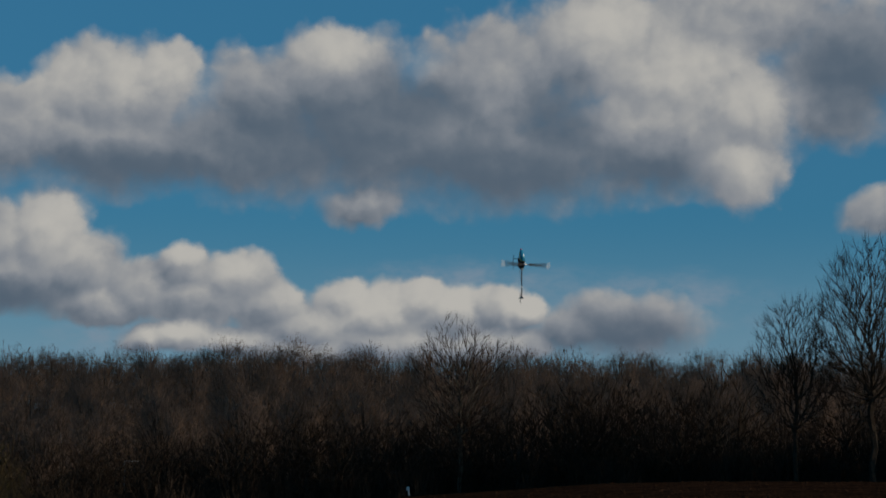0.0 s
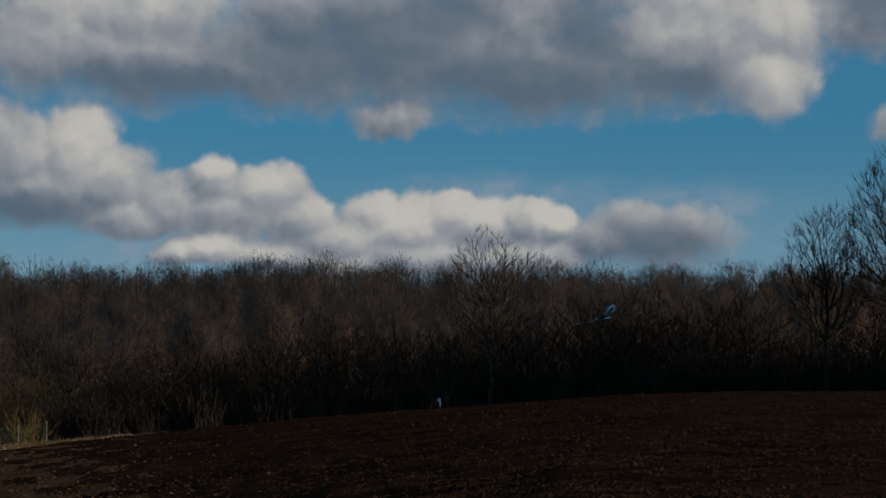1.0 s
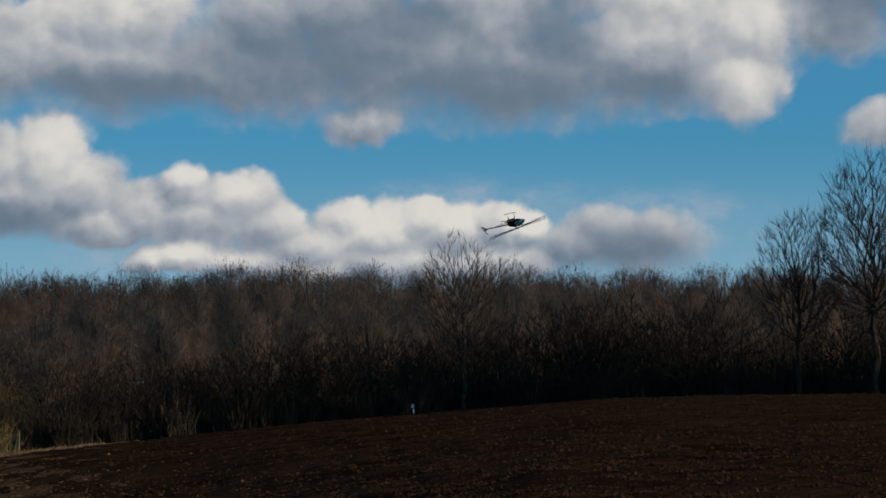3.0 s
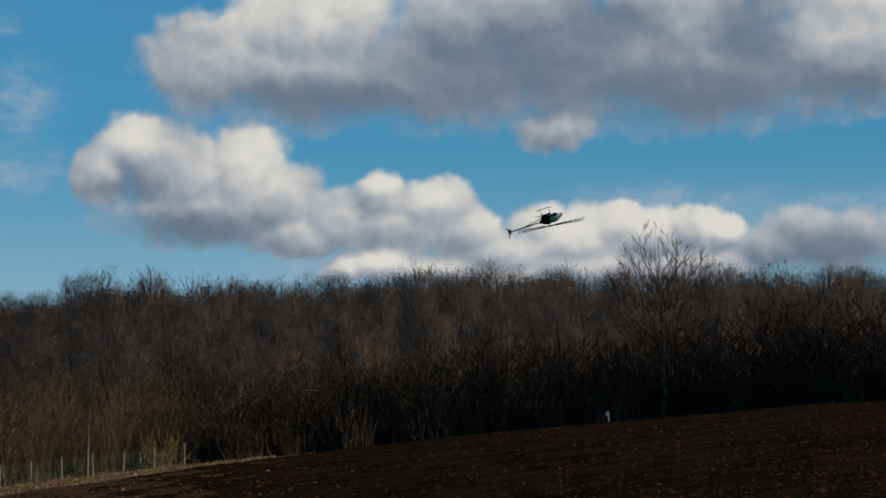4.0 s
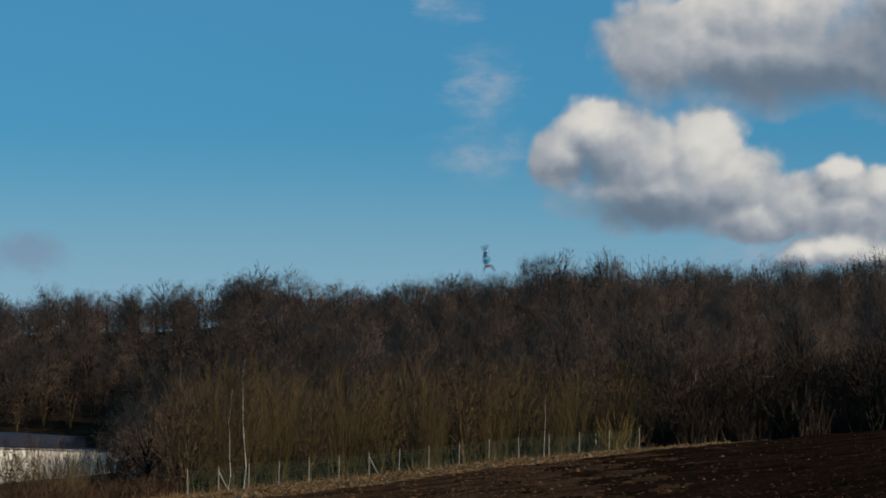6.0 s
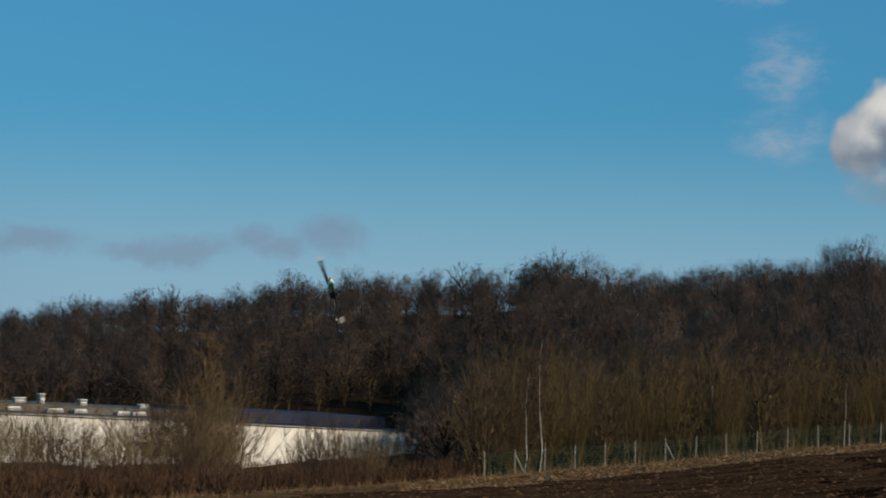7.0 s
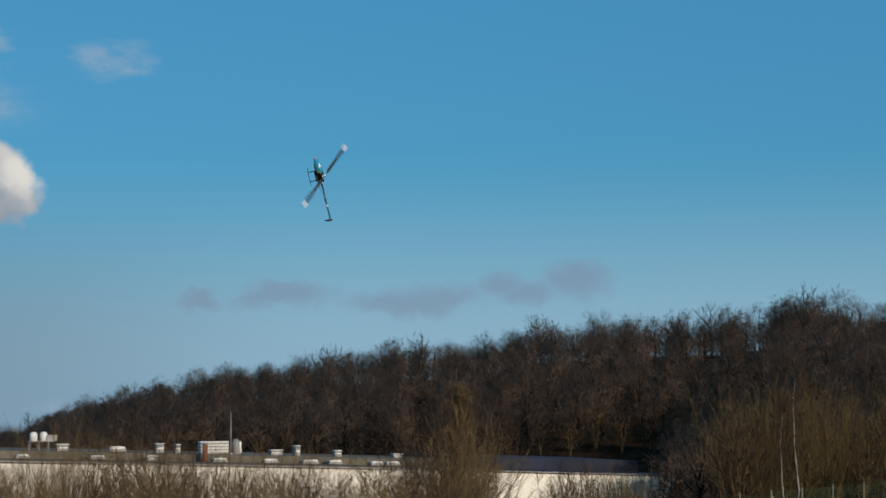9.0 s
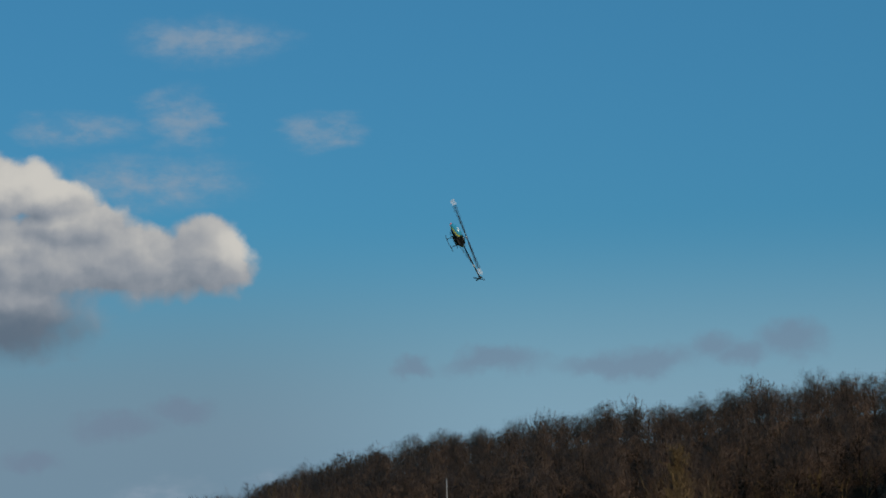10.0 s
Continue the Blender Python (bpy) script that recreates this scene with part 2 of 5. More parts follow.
    base = w.mix(haze, blue, w.mix(w.step(az, 35.0, 46.0), (0.26, 0.42, 0.54, 1), (0.205, 0.305, 0.40, 1)))
    streak = w.vec("MULTIPLY", w.vec("SUBTRACT", w.noise(w.vec("MULTIPLY", p, (0.5, 1.4, 1)), 1.0, 5.0, 0.65).outputs["Color"], (0.5, 0.5, 0.5)), (2.6, 0.9, 0))
    wisps = thick(heap_group("wisps", WISPS, 0.2), w.vec("ADD", p, streak))
    w1 = w.math("MULTIPLY", w.step(wisps, -0.5, 0.7), w.step(w.noise(w.vec("MULTIPLY", p, (0.7, 1.2, 1)), 1.1, 5.0, 0.6).outputs[0], 0.34, 0.7, 0.1, 0.75))
    veil = w.mix(w1, base, (0.29, 0.38, 0.48, 1))
    low = thick(heap_group("low_grey", LOW_GREY, 0.2), w.vec("ADD", p, w.vec("ADD", w.scale(big, 1.1), w.scale(fine, 0.5))))
    veil = w.mix(w.math("MULTIPLY", w.step(low, -0.35, 0.7), 0.58), veil, (0.185, 0.245, 0.345, 1))
    final = w.mix(cover, veil, colour)
    w.link(final, back.inputs[0])
    back.inputs[1].default_value = 1.0
    w.link(back.outputs[0], out.inputs[0])


SKY = 0.066
make_world()

# ---- materials ----


def surface(name, dark, light, rough=0.9, size=1.0, fine=12.0, bump=0.3, metal=0.0, vary=0.0, coords="Object", spec=0.3, deep=1.0, thin=0.0):
    """A material of two tones mixed by coarse and fine noise, with relief; size: coarse mottles per metre."""
    m = bpy.data.materials.new(name)
    m.use_nodes = True
    n = Net(m.node_tree)
    out, b = n.put("ShaderNodeOutputMaterial"), n.put("ShaderNodeBsdfPrincipled")
    co = n.put("ShaderNodeTexCoord").outputs[coords]
    a, f = n.noise(co, size, 3.0), n.noise(co, size * fine, 5.0, 0.65)
    mixv = n.math("ADD", n.math("MULTIPLY", a.outputs[0], 0.6), n.math("MULTIPLY", f.outputs[0], 0.5))
    k = n.step(mixv, 0.36, 0.74)
    if vary:
        isl = n.put("ShaderNodeNewGeometry").outputs["Random Per Island"]
        obr = n.put("ShaderNodeObjectInfo").outputs["Random"]
        r = n.math("FRACT", n.math("ADD", isl, obr))
        k = n.math("ADD", n.math("MULTIPLY", k, 1 - vary), n.math("MULTIPLY", r, vary), clamp=True)
    tone = n.mix(k, (*dark, 1), (*light, 1))
    n.link(tone, b.inputs["Base Color"])
    n.link(n.step(f.outputs[0], 0.2, 0.8, max(rough - 0.12, 0.03), min(rough + 0.1, 1)), b.inputs["Roughness"])
    b.inputs["Metallic"].default_value = metal
    b.inputs["Specular IOR Level"].default_value = spec
    if bump:
        bp = n.put("ShaderNodeBump")
        bp.inputs["Strength"].default_value, bp.inputs["Distance"].default_value = bump, deep * 0.3 / (size * fine)
        n.link(f.outputs[0], bp.inputs["Height"])
        n.link(bp.outputs[0], b.inputs["Normal"])
    if thin:
        # brushwood so fine that light comes through it
        lace, both = n.put("ShaderNodeBsdfTranslucent"), n.put("ShaderNodeMixShader")
        n.link(tone, lace.inputs[0])
        both.inputs[0].default_value = thin
        n.link(b.outputs[0], both.inputs[1])
        n.link(lace.outputs[0], both.inputs[2])
        n.link(both.outputs[0], out.inputs[0])
    else:
        n.link(b.outputs[0], out.inputs[0])
    return m


# sunlit and cloud-shaded copies of one soil and its clods, light put into colour
SHADED_SOIL = surface("shaded_ploughed_soil", (0.0105, 0.0054, 0.0032), (0.040, 0.0196, 0.0112), size=0.25, fine=14, bump=1.0, spec=0.0, deep=3.5)
SHADED_CLOD = surface("shaded_clod", (0.010, 0.005, 0.003), (0.052, 0.0258, 0.0150), size=2.0, fine=6, vary=0.4, spec=0.0)
SUNLIT_CLOD = surface("sunlit_clod", (0.045, 0.0225, 0.0115), (0.165, 0.087, 0.045), size=2.0, fine=6, vary=0.4, spec=0.0)
SUNLIT_SOIL = surface("sunlit_soil", (0.031, 0.0155, 0.008), (0.118, 0.059, 0.030), size=0.25, fine=14, bump=1.0, spec=0.0, deep=3.5)
STUBBLE = surface("straw_margin", (0.055, 0.029, 0.013), (0.20, 0.115, 0.052), size=0.5, fine=16, bump=0.8, spec=0.0)
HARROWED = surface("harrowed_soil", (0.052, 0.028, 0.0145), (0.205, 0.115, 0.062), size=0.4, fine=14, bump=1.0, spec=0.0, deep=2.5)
GRASS = surface("grass", (0.030, 0.055, 0.012), (0.10, 0.13, 0.03), size=0.4, fine=20, bump=0.8, spec=0.04)
BLADE = surface("grass_blade", (0.035, 0.06, 0.014), (0.14, 0.165, 0.045), size=0.6, fine=4, vary=0.5, bump=0)
STRAW = surface("dry_stalk", (0.10, 0.058, 0.027), (0.24, 0.152, 0.073), size=0.6, fine=4, vary=0.6, bump=0)
LITTER = surface("leaf_litter", (0.012, 0.008, 0.005), (0.045, 0.027, 0.016), size=0.3, fine=14, bump=0.6, spec=0.0)
BARK = surface("dark_bark", (0.020, 0.015, 0.011), (0.06, 0.046, 0.034), size=1.5, fine=8, bump=0.6, spec=0.04)
GREY_BARK = surface("grey_bark", (0.05, 0.041, 0.032), (0.13, 0.107, 0.083), size=1.5, fine=8, bump=0.6, spec=0.04)
TWIG_BROWN = surface("brown_twigs", (0.034, 0.0235, 0.0175), (0.074, 0.049, 0.036), size=0.045, fine=9, vary=0.3, bump=0, spec=0.04)
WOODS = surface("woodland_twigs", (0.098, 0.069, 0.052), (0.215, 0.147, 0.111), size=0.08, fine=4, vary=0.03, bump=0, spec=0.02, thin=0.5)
# dark twigs; on hedge and undergrowth the colour also stands in for cloud shade
TWIG_DARK_SHADED = surface("dark_and_shaded_twigs", (0.018, 0.013, 0.0095), (0.054, 0.038, 0.028), size=0.2, fine=6, vary=0.4, bump=0, spec=0.04)
TWIG_OCHRE = surface("ochre_twigs", (0.050, 0.036, 0.017), (0.135, 0.094, 0.043), size=0.15, fine=6, vary=0.5, bump=0, spec=0.04)
TWIG_GOLD = surface("golden_twigs", (0.11, 0.07, 0.018), (0.25, 0.165, 0.045), size=0.3, fine=5, vary=0.5, bump=0)
BIRCH = surface("birch_bark", (0.16, 0.14, 0.12), (0.62, 0.58, 0.52), size=1.2, fine=7, bump=0.3)
CONCRETE = surface("concrete_post", (0.15, 0.138, 0.12), (0.30, 0.278, 0.245), size=1.5, fine=12, bump=0.3)
WIRE = surface("green_wire", (0.03, 0.06, 0.035), (0.07, 0.12, 0.075), size=2, fine=5, bump=0, rough=0.5)
WALL_WHITE = surface("white_cladding", (0.66, 0.63, 0.56), (0.82, 0.79, 0.72), size=0.08, fine=12, bump=0.05, rough=0.5)
TWIG_PALE = surface("pale_twigs", (0.075, 0.052, 0.027), (0.19, 0.135, 0.07), size=0.2, fine=5, vary=0.4, bump=0, spec=0.04)
BRAMBLE = surface("bramble_stems", (0.037, 0.021, 0.013), (0.108, 0.063, 0.038), size=0.3, fine=5, vary=0.5, bump=0, spec=0.04)
ROOF_DARK = surface("dark_roof", (0.008, 0.012, 0.028), (0.020, 0.027, 0.055), size=0.15, fine=12, bump=0.2, rough=0.8)
DULL = surface("dull_steel", (0.05, 0.05, 0.05), (0.14, 0.14, 0.135), size=1.0, fine=8, bump=0.1)
ROOF_PALE = surface("pale_roof", (0.065, 0.058, 0.046), (0.17, 0.15, 0.12), size=0.12, fine=14, bump=0.2)
METAL_PALE = surface("pale_sheet_metal", (0.50, 0.49, 0.46), (0.78, 0.77, 0.74), size=0.6, fine=10, bump=0.1, rough=0.4)
METAL_GREY = surface("grey_sheet_metal", (0.16, 0.16, 0.16), (0.34, 0.33, 0.32), size=0.6, fine=10, bump=0.1, rough=0.5)
RUST = surface("rusty_red_pipe", (0.14, 0.05, 0.03), (0.28, 0.11, 0.06), size=1.0, fine=8, bump=0.1)

# ---- the lie of the land, by azimuth ----
AZ_EDGE = (-22, -8, -4.8, -1.4, 2, 5.4, 8.7, 12.4, 16, 19.5, 23.3, 26.4, 30.3, 35, 40, 46, 55)
EL_EDGE = (-0.42, -0.49, -0.57, -0.82, -1.06, -1.35, -1.68, -2.0, -2.32, -2.76, -3.17, -3.5, -3.85, -4.17, -4.62, -4.85, -4.9)
AZ_FAR = (-22, 0, 12.4, 16.2, 19.5, 23.8, 27, 32, 40, 46, 55)
R_EDGE = (165, 185, 181, 172, 163, 152, 138, 112, 84, 76, 74)
AZ_SKY = (-22, -12, -6, 0.5, 4, 8, 12.4, 14.3, 16.7, 19.8, 22.9, 25, 27.2, 30.3, 32, 33.7, 35.7, 37.4, 39, 41, 42.5, 44, 47, 55)
EL_SKY = (2.95, 3.0, 3.04, 3.11, 3.19, 3.1, 3.0, 3.1, 2.86, 2.5, 2.76, 2.4, 2.3, 2.06, 1.58, 1.54, 1.36, 0.96, 0.86, 0.42, 0.05, -0.6, -1.0, -1.1)
AZ_RIDGE = (-22, 0, 12, 20, 27, 35, 44, 55)
R_RIDGE = (430, 450, 470, 520, 610, 730, 900, 900)
CANOPY = 13.2
LOW_AZ, LOW_R, LOW_Z = (-22, 5, 12, 20, 26, 32, 40, 55), (230, 230, 235, 260, 345, 345, 330, 320), (-2.5, -5, -7, -10, -17.6, -18, -17, -16)


def ahead(az):
    """Bearings behind the eye, folded so that the land goes on evenly all round."""
    az = np.asarray(az, float)
    s = np.where(az < 0, -22.0, 55.0)
    w = np.clip((np.abs(az) - np.abs(s)) / (180 - np.abs(s)), 0, 1)
    return np.where(np.abs(az) > np.abs(s), s + (16 - s) * w, az)


def edge_r(az):
    return np.interp(ahead(az), AZ_FAR, R_EDGE)


def land(az, r):
    """The height of the ground (above the ground at the eye), at a bearing and distance; arrays or numbers."""
    az, r = np.asarray(az, float), np.asarray(r, float)
    level = np.clip((115 - np.abs(az)) / 55, 0, 1)
    az = ahead(az)
    re = edge_r(az)
    ze = EYE_Z + re * np.tan(np.radians(np.interp(az, AZ_EDGE, EL_EDGE)))
    rr = np.interp(az, AZ_RIDGE, R_RIDGE)
    zr = EYE_Z + rr * np.tan(np.radians(np.interp(az, AZ_SKY, EL_SKY))) - CANOPY
    rl = np.maximum(np.interp(az, LOW_AZ, LOW_R), re + 20)
    zl = np.interp(az, LOW_AZ, LOW_Z)
    a = ze * np.clip(r / re, 0, 1) ** 0.6 * np.where(r < re, level + (1 - level) * np.clip((r / re - 0.35) / 0.65, 0, 1), 1)
    b = (zl - ze) * np.clip((r - re) / (rl - re), 0, 1)
    c = (zr - zl) * np.clip((r - rl) / (rr - rl), 0, 1) ** 0.9
    d = -np.clip(r - rr, 0, 4000) * 0.02
    return a + b + c + d


def reach_at(az, el):
    """How far off the field is seen at an elevation (degrees); arrays."""
    lo, hi = np.full(np.shape(az), 4.0), edge_r(az)
    for _ in range(30):
        mid = (lo + hi) / 2
        below = np.degrees(np.arctan2(land(az, mid) - EYE_Z, mid)) < el
        lo, hi = np.where(below, mid, lo), np.where(below, hi, mid)
    return lo


def ground_at(az, r):
    return float(land(az, r))


def mesh_of(name, verts, faces, mats=(), slots=None):
    me = bpy.data.meshes.new(name)
    me.from_pydata(verts, [], faces)
    for m in mats:
        me.materials.append(m)
    if slots is not None:
        me.polygons.foreach_set("material_index", np.asarray(slots, np.int32))
    me.update()
    return me


def hash_wave(x, y):
    """A cheap unevenness of the soil, in metres; arrays."""
    return (np.sin(x * 1.9 + np.sin(y * 0.7) * 2) * np.sin(y * 1.3 + np.sin(x * 0.9) * 1.5) + 0.6 * np.sin(x * 4.3 + y * 1.1) * np.sin(y * 3.7 - x * 0.6))


def make_ground():
    az = np.concatenate([np.arange(-180, -24, 6.0), np.arange(-24, 54, 0.12), np.arange(54, 180.1, 6.0)])
    u = np.concatenate([np.concatenate([[0.0001], np.linspace(0.01, 0.3, 14)[:-1]]), np.linspace(0.3, 0.955, 110)[:-1], np.linspace(0.955, 1.0, 7)])
    far = np.concatenate([np.linspace(0.02, 1.0, 26), np.geomspace(1.1, 8.5, 12)])
    A, U = np.meshgrid(az, np.concatenate([u, 1 + far]))
    re, rr = edge_r(A), np.interp(ahead(A), AZ_RIDGE, R_RIDGE)
    R = np.where(U <= 1, re * U, re + (rr - re) * (U - 1))
    R = np.minimum(R, 4200)
    Z = land(A, R)
    X, Y = -np.sin(np.radians(A)) * R, np.cos(np.radians(A)) * R
    soft = np.clip((R - 6) / 20, 0, 1) * np.clip((1.02 - U) * 40, 0.15, 1)
    Z = Z + hash_wave(X, Y) * 0.05 * soft
    cut = np.interp(A, (16, 22, 26, 31, 35), (-5.2, -4.8, -4.45, -4.2, -4.1))
    seen = np.degrees(np.arctan2(Z - EYE_Z, R))
    Z = Z - np.where((A > 16) & (A < 36) & (U < 0.95), 0.16 * np.exp(-((seen - cut) / 0.035) ** 2), 0)
    nr, nc = A.shape
    idx = np.arange(nr * nc).reshape(nr, nc)
    q = np.stack([idx[:-1, :-1], idx[1:, :-1], idx[1:, 1:], idx[:-1, 1:]], -1).reshape(-1, 4)
    um, am, rm = U[:-1, :-1].ravel(), A[:-1, :-1].ravel(), R[:-1, :-1].ravel()
    slot = np.zeros(len(q), int)
    # cloud shade painted into the soil: dark copy right, sunlit browner copy towards the hall
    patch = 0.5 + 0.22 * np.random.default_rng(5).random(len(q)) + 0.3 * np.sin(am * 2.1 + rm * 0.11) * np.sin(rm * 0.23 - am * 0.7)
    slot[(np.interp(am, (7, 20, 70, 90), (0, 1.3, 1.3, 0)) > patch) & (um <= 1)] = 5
    slot[(um >= np.interp(am, (9, 12, 15, 24, 28, 34), (0.985, 0.95, 0.86, 0.84, 0.93, 0.95))) & (um <= 1.0) & (am > 9)] = 1
    slot[um > 1.0] = 2
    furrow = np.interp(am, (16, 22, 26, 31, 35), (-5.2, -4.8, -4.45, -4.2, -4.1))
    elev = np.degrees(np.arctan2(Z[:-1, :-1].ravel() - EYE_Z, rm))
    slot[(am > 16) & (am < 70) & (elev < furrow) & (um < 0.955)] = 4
    # the green track that runs in front of the ploughed strip
    top = np.interp(am, (25, 30, 35, 38, 41, 46), (-5.4, -5.12, -4.93, -4.78, -4.62, -4.5))
    slot[(am > 22) & (am < 70) & (elev < top) & (um <= 1)] = 3
    low = top - np.interp(am, (27, 32, 36, 41, 46), (0.45, 0.36, 0.32, 0.3, 0.26))
    slot[(am > 30) & (am < 70) & (elev < low) & (elev > low - 0.45) & (um <= 1)] = 1
    verts = np.stack([X, Y, Z], -1).reshape(-1, 3)
    me = mesh_of("ground", verts.tolist(), q.tolist(), (SHADED_SOIL, STUBBLE, LITTER, GRASS, HARROWED, SUNLIT_SOIL), slot)
    me.polygons.foreach_set("use_smooth", np.ones(len(q), bool))
    tagged(new("ground", me), "dark brown ploughed field falling to a grassy track", "ground", kind="structure")


make_ground()

# ---- trees ----


class Growth:
    """Collects the triangles of one plant: slot 0 wood, slot 1 twigs."""

    def __init__(self, seed):
        self.v, self.f, self.s = [], [], []
        self.rng = random.Random(seed)

    def side(self, d):
        r = self.rng
        w = d.cross(Vector((r.uniform(-1, 1), r.uniform(-1, 1), r.uniform(-1, 1))))
        return w.normalized() if w.length > 1e-6 else Vector((1, 0, 0))

    def limb(self, a, b, ra, rb, slot=0, n=4):
        d = (b - a).normalized()
        s = self.side(d)
        t = d.cross(s)
        k = len(self.v)
        for p, r in ((a, ra), (b, rb)):
            for i in range(n):
                w = 2 * math.pi * i / n
                self.v.append(p + (s * math.cos(w) + t * math.sin(w)) * r)
        for i in range(n):
            j = (i + 1) % n
            self.f.append((k + i, k + j, k + n + j, k + n + i))
            self.s.append(slot)

    def twig(self, a, b, w, slot=1):
        s = self.side(b - a) * w * 0.5
        k = len(self.v)
        self.v += [a - s, a + s, b]
        self.f.append((k, k + 1, k + 2))
        self.s.append(slot)

    def ribbon(self, a, b, wa, wb, slot=1):
        s = self.side(b - a)
        k = len(self.v)
        self.v += [a - s * wa / 2, a + s * wa / 2, b + s * wb / 2, b - s * wb / 2]
        self.f.append((k, k + 1, k + 2, k + 3))
        self.s.append(slot)

    def data(self):
        return np.array([tuple(p) for p in self.v]), self.f, self.s


def bend(rng, d, spread, lift=0.0):
    w = Vector((rng.gauss(0, 1), rng.gauss(0, 1), rng.gauss(0, 1)))
    return (d + w * spread + Vector((0, 0, lift))).normalized()


def wood_tree(seed, height, width, lobes=11, twigs=80, twig_w=0.05, skirt=130, brush=1.2):
    """A woodland tree as it looks from afar: a stem, limbs, and a rounded, lumpy haze of fine twigs."""
    g = Growth(seed)
    rng = g.rng
    top = Vector((rng.gauss(0, 0.3), rng.gauss(0, 0.3), height * 0.85))
    g.limb(Vector((0, 0, -0.5)), top * 0.5, height * 0.016, height * 0.011, 0, 4)
    g.limb(top * 0.5, top, height * 0.011, 0.03, 0, 3)
    for k in range(lobes):
        cz = 1 - 1.7 * (k + 0.5) / lobes
        a = k * 2.39996 + rng.uniform(-0.4, 0.4)
        flat = math.sqrt(max(0.05, 1 - cz * cz))
        r = width * 0.5 * rng.uniform(0.5, 0.72) * flat
        c = Vector((math.cos(a) * r, math.sin(a) * r, height * (0.56 + 0.33 * cz * rng.uniform(0.85, 1.05))))
        root = top * max(0.2, min(0.8, c.z / height - 0.28))
        g.limb(root, c, 0.09, 0.04, 0, 3)
        size = width * rng.uniform(0.15, 0.24)
        away = (c - Vector((0, 0, height * 0.42))).normalized()
        for t in range(twigs):
            d = Vector((rng.gauss(0, 1), rng.gauss(0, 1), rng.gauss(0.25, 0.9))).normalized()
            o = c + d * size * rng.uniform(0.1, 1.1)
            way = bend(rng, (away + d * 0.6).normalized(), 0.5, 0.2)
            g.twig(o - way * 0.4, o + way * rng.uniform(0.3, 0.8), twig_w)
    for t in range(skirt):
        h = rng.uniform(0.03, 0.55) * height
        a = rng.uniform(0, 6.28)
        o = Vector((math.cos(a), math.sin(a), 0)) * rng.uniform(0.05, 0.48) * width + Vector((0, 0, h))
        g.twig(o, o + Vector((rng.gauss(0, 0.7), rng.gauss(0, 0.7), rng.uniform(0.2, 1.4))), twig_w * brush)
    # every twig is laid with its face outwards
    heart = Vector((0, 0, height * 0.42))
    for k, f in enumerate(g.f):
        a, b, c = g.v[f[0]], g.v[f[1]], g.v[f[2]]
        if g.s[k] == 1 and (b - a).cross(c - a).dot(a - heart) < 0:
            g.f[k] = (f[1], f[0], f[2])
    return g.data()


def crown_tree(seed, height, width, clear=0.3, limbs=24, branches=8, sprays=5, twigs=5, twig_w=0.03, trunk=0.25, stems=1, limb_slot=0, cone=False):
    """A leafless tree seen against the sky: steep limbs that fork three times into fine twigs."""
    g = Growth(seed)
    rng = g.rng
    for s in range(stems):
        side = (s - (stems - 1) / 2) * width * 0.42
        foot = Vector((side * 0.18, rng.uniform(-0.2, 0.2), 0))
        axis = Vector((side * 0.85, rng.uniform(-0.4, 0.4), height * 0.86))
        h = height * (1 if s == 0 else 0.96)
        half = width * 0.5 / (1.0 if stems == 1 else 1.45)
        n = 6
        pts = [foot + (axis - foot) * (i / n) + Vector((rng.gauss(0, 0.008) * h, rng.gauss(0, 0.008) * h, 0)) * (i > 0) for i in range(n + 1)]
        pts[0].z -= 0.4
        for i in range(n):
            g.limb(pts[i], pts[i + 1], trunk * (1 - 0.88 * i / n), trunk * (1 - 0.88 * (i + 1) / n), 0, 6)
        for k in range(limbs):
            u = (k + rng.random()) / limbs
            z = h * (clear + (1 - clear) * u)
            bulge = math.sin(math.pi * min(1.0, 0.2 + 0.72 * u)) ** 0.6
            if cone:
                bulge = (1 - u) ** 0.7 + 0.06
            a = k * 2.39996 + rng.uniform(-0.4, 0.4)
            reach = half * bulge * rng.uniform(0.35, 0.9)
            start = max(h * clear * 0.75, z - reach * 1.25 - h * 0.07)
            x = min(start / (h * 0.86) * n, n - 0.05)
            i = int(x)
            p = pts[i].lerp(pts[i + 1], x - i)
            goal = Vector((p.x + math.cos(a) * reach, p.y + math.sin(a) * reach, min(z, h * 0.96)))
            mid = p.lerp(goal, 0.5) + Vector((math.cos(a), math.sin(a), -0.4)) * reach * 0.12
            r0 = max(0.025, trunk * (1 - start / h) * 0.45)
            g.limb(p, mid, r0, r0 * 0.6, limb_slot, 4)
            g.limb(mid, goal, r0 * 0.6, r0 * 0.2, limb_slot, 3)
            ln = (goal - p).length
            d = (goal - mid).normalized()
            for b in range(branches):
                q = rng.uniform(0.3, 1.0)
                at = p.lerp(mid, q * 2) if q < 0.5 else mid.lerp(goal, q * 2 - 1)
                db = bend(rng, d, 0.55, 0.22)
                lb = (0.07 * h + 0.16 * ln) * rng.uniform(0.5, 1.1)
                tip = at + db * lb
                g.ribbon(at, tip, twig_w * 1.8, twig_w, limb_slot)
                for c in range(sprays):
                    o = at.lerp(tip, rng.uniform(0.25, 1.0))
                    dc = bend(rng, db, 0.5, 0.15)
                    lc = lb * rng.uniform(0.3, 0.6)
                    g.ribbon(o, o + dc * lc, twig_w, twig_w * 0.6, 1)
                    for t in range(twigs):
                        o2 = o + dc * lc * rng.uniform(0.3, 1.0)
                        g.twig(o2, o2 + bend(rng, dc, 0.45, 0.15) * lc * rng.uniform(0.4, 0.8), twig_w * 0.8)
    return g.data()


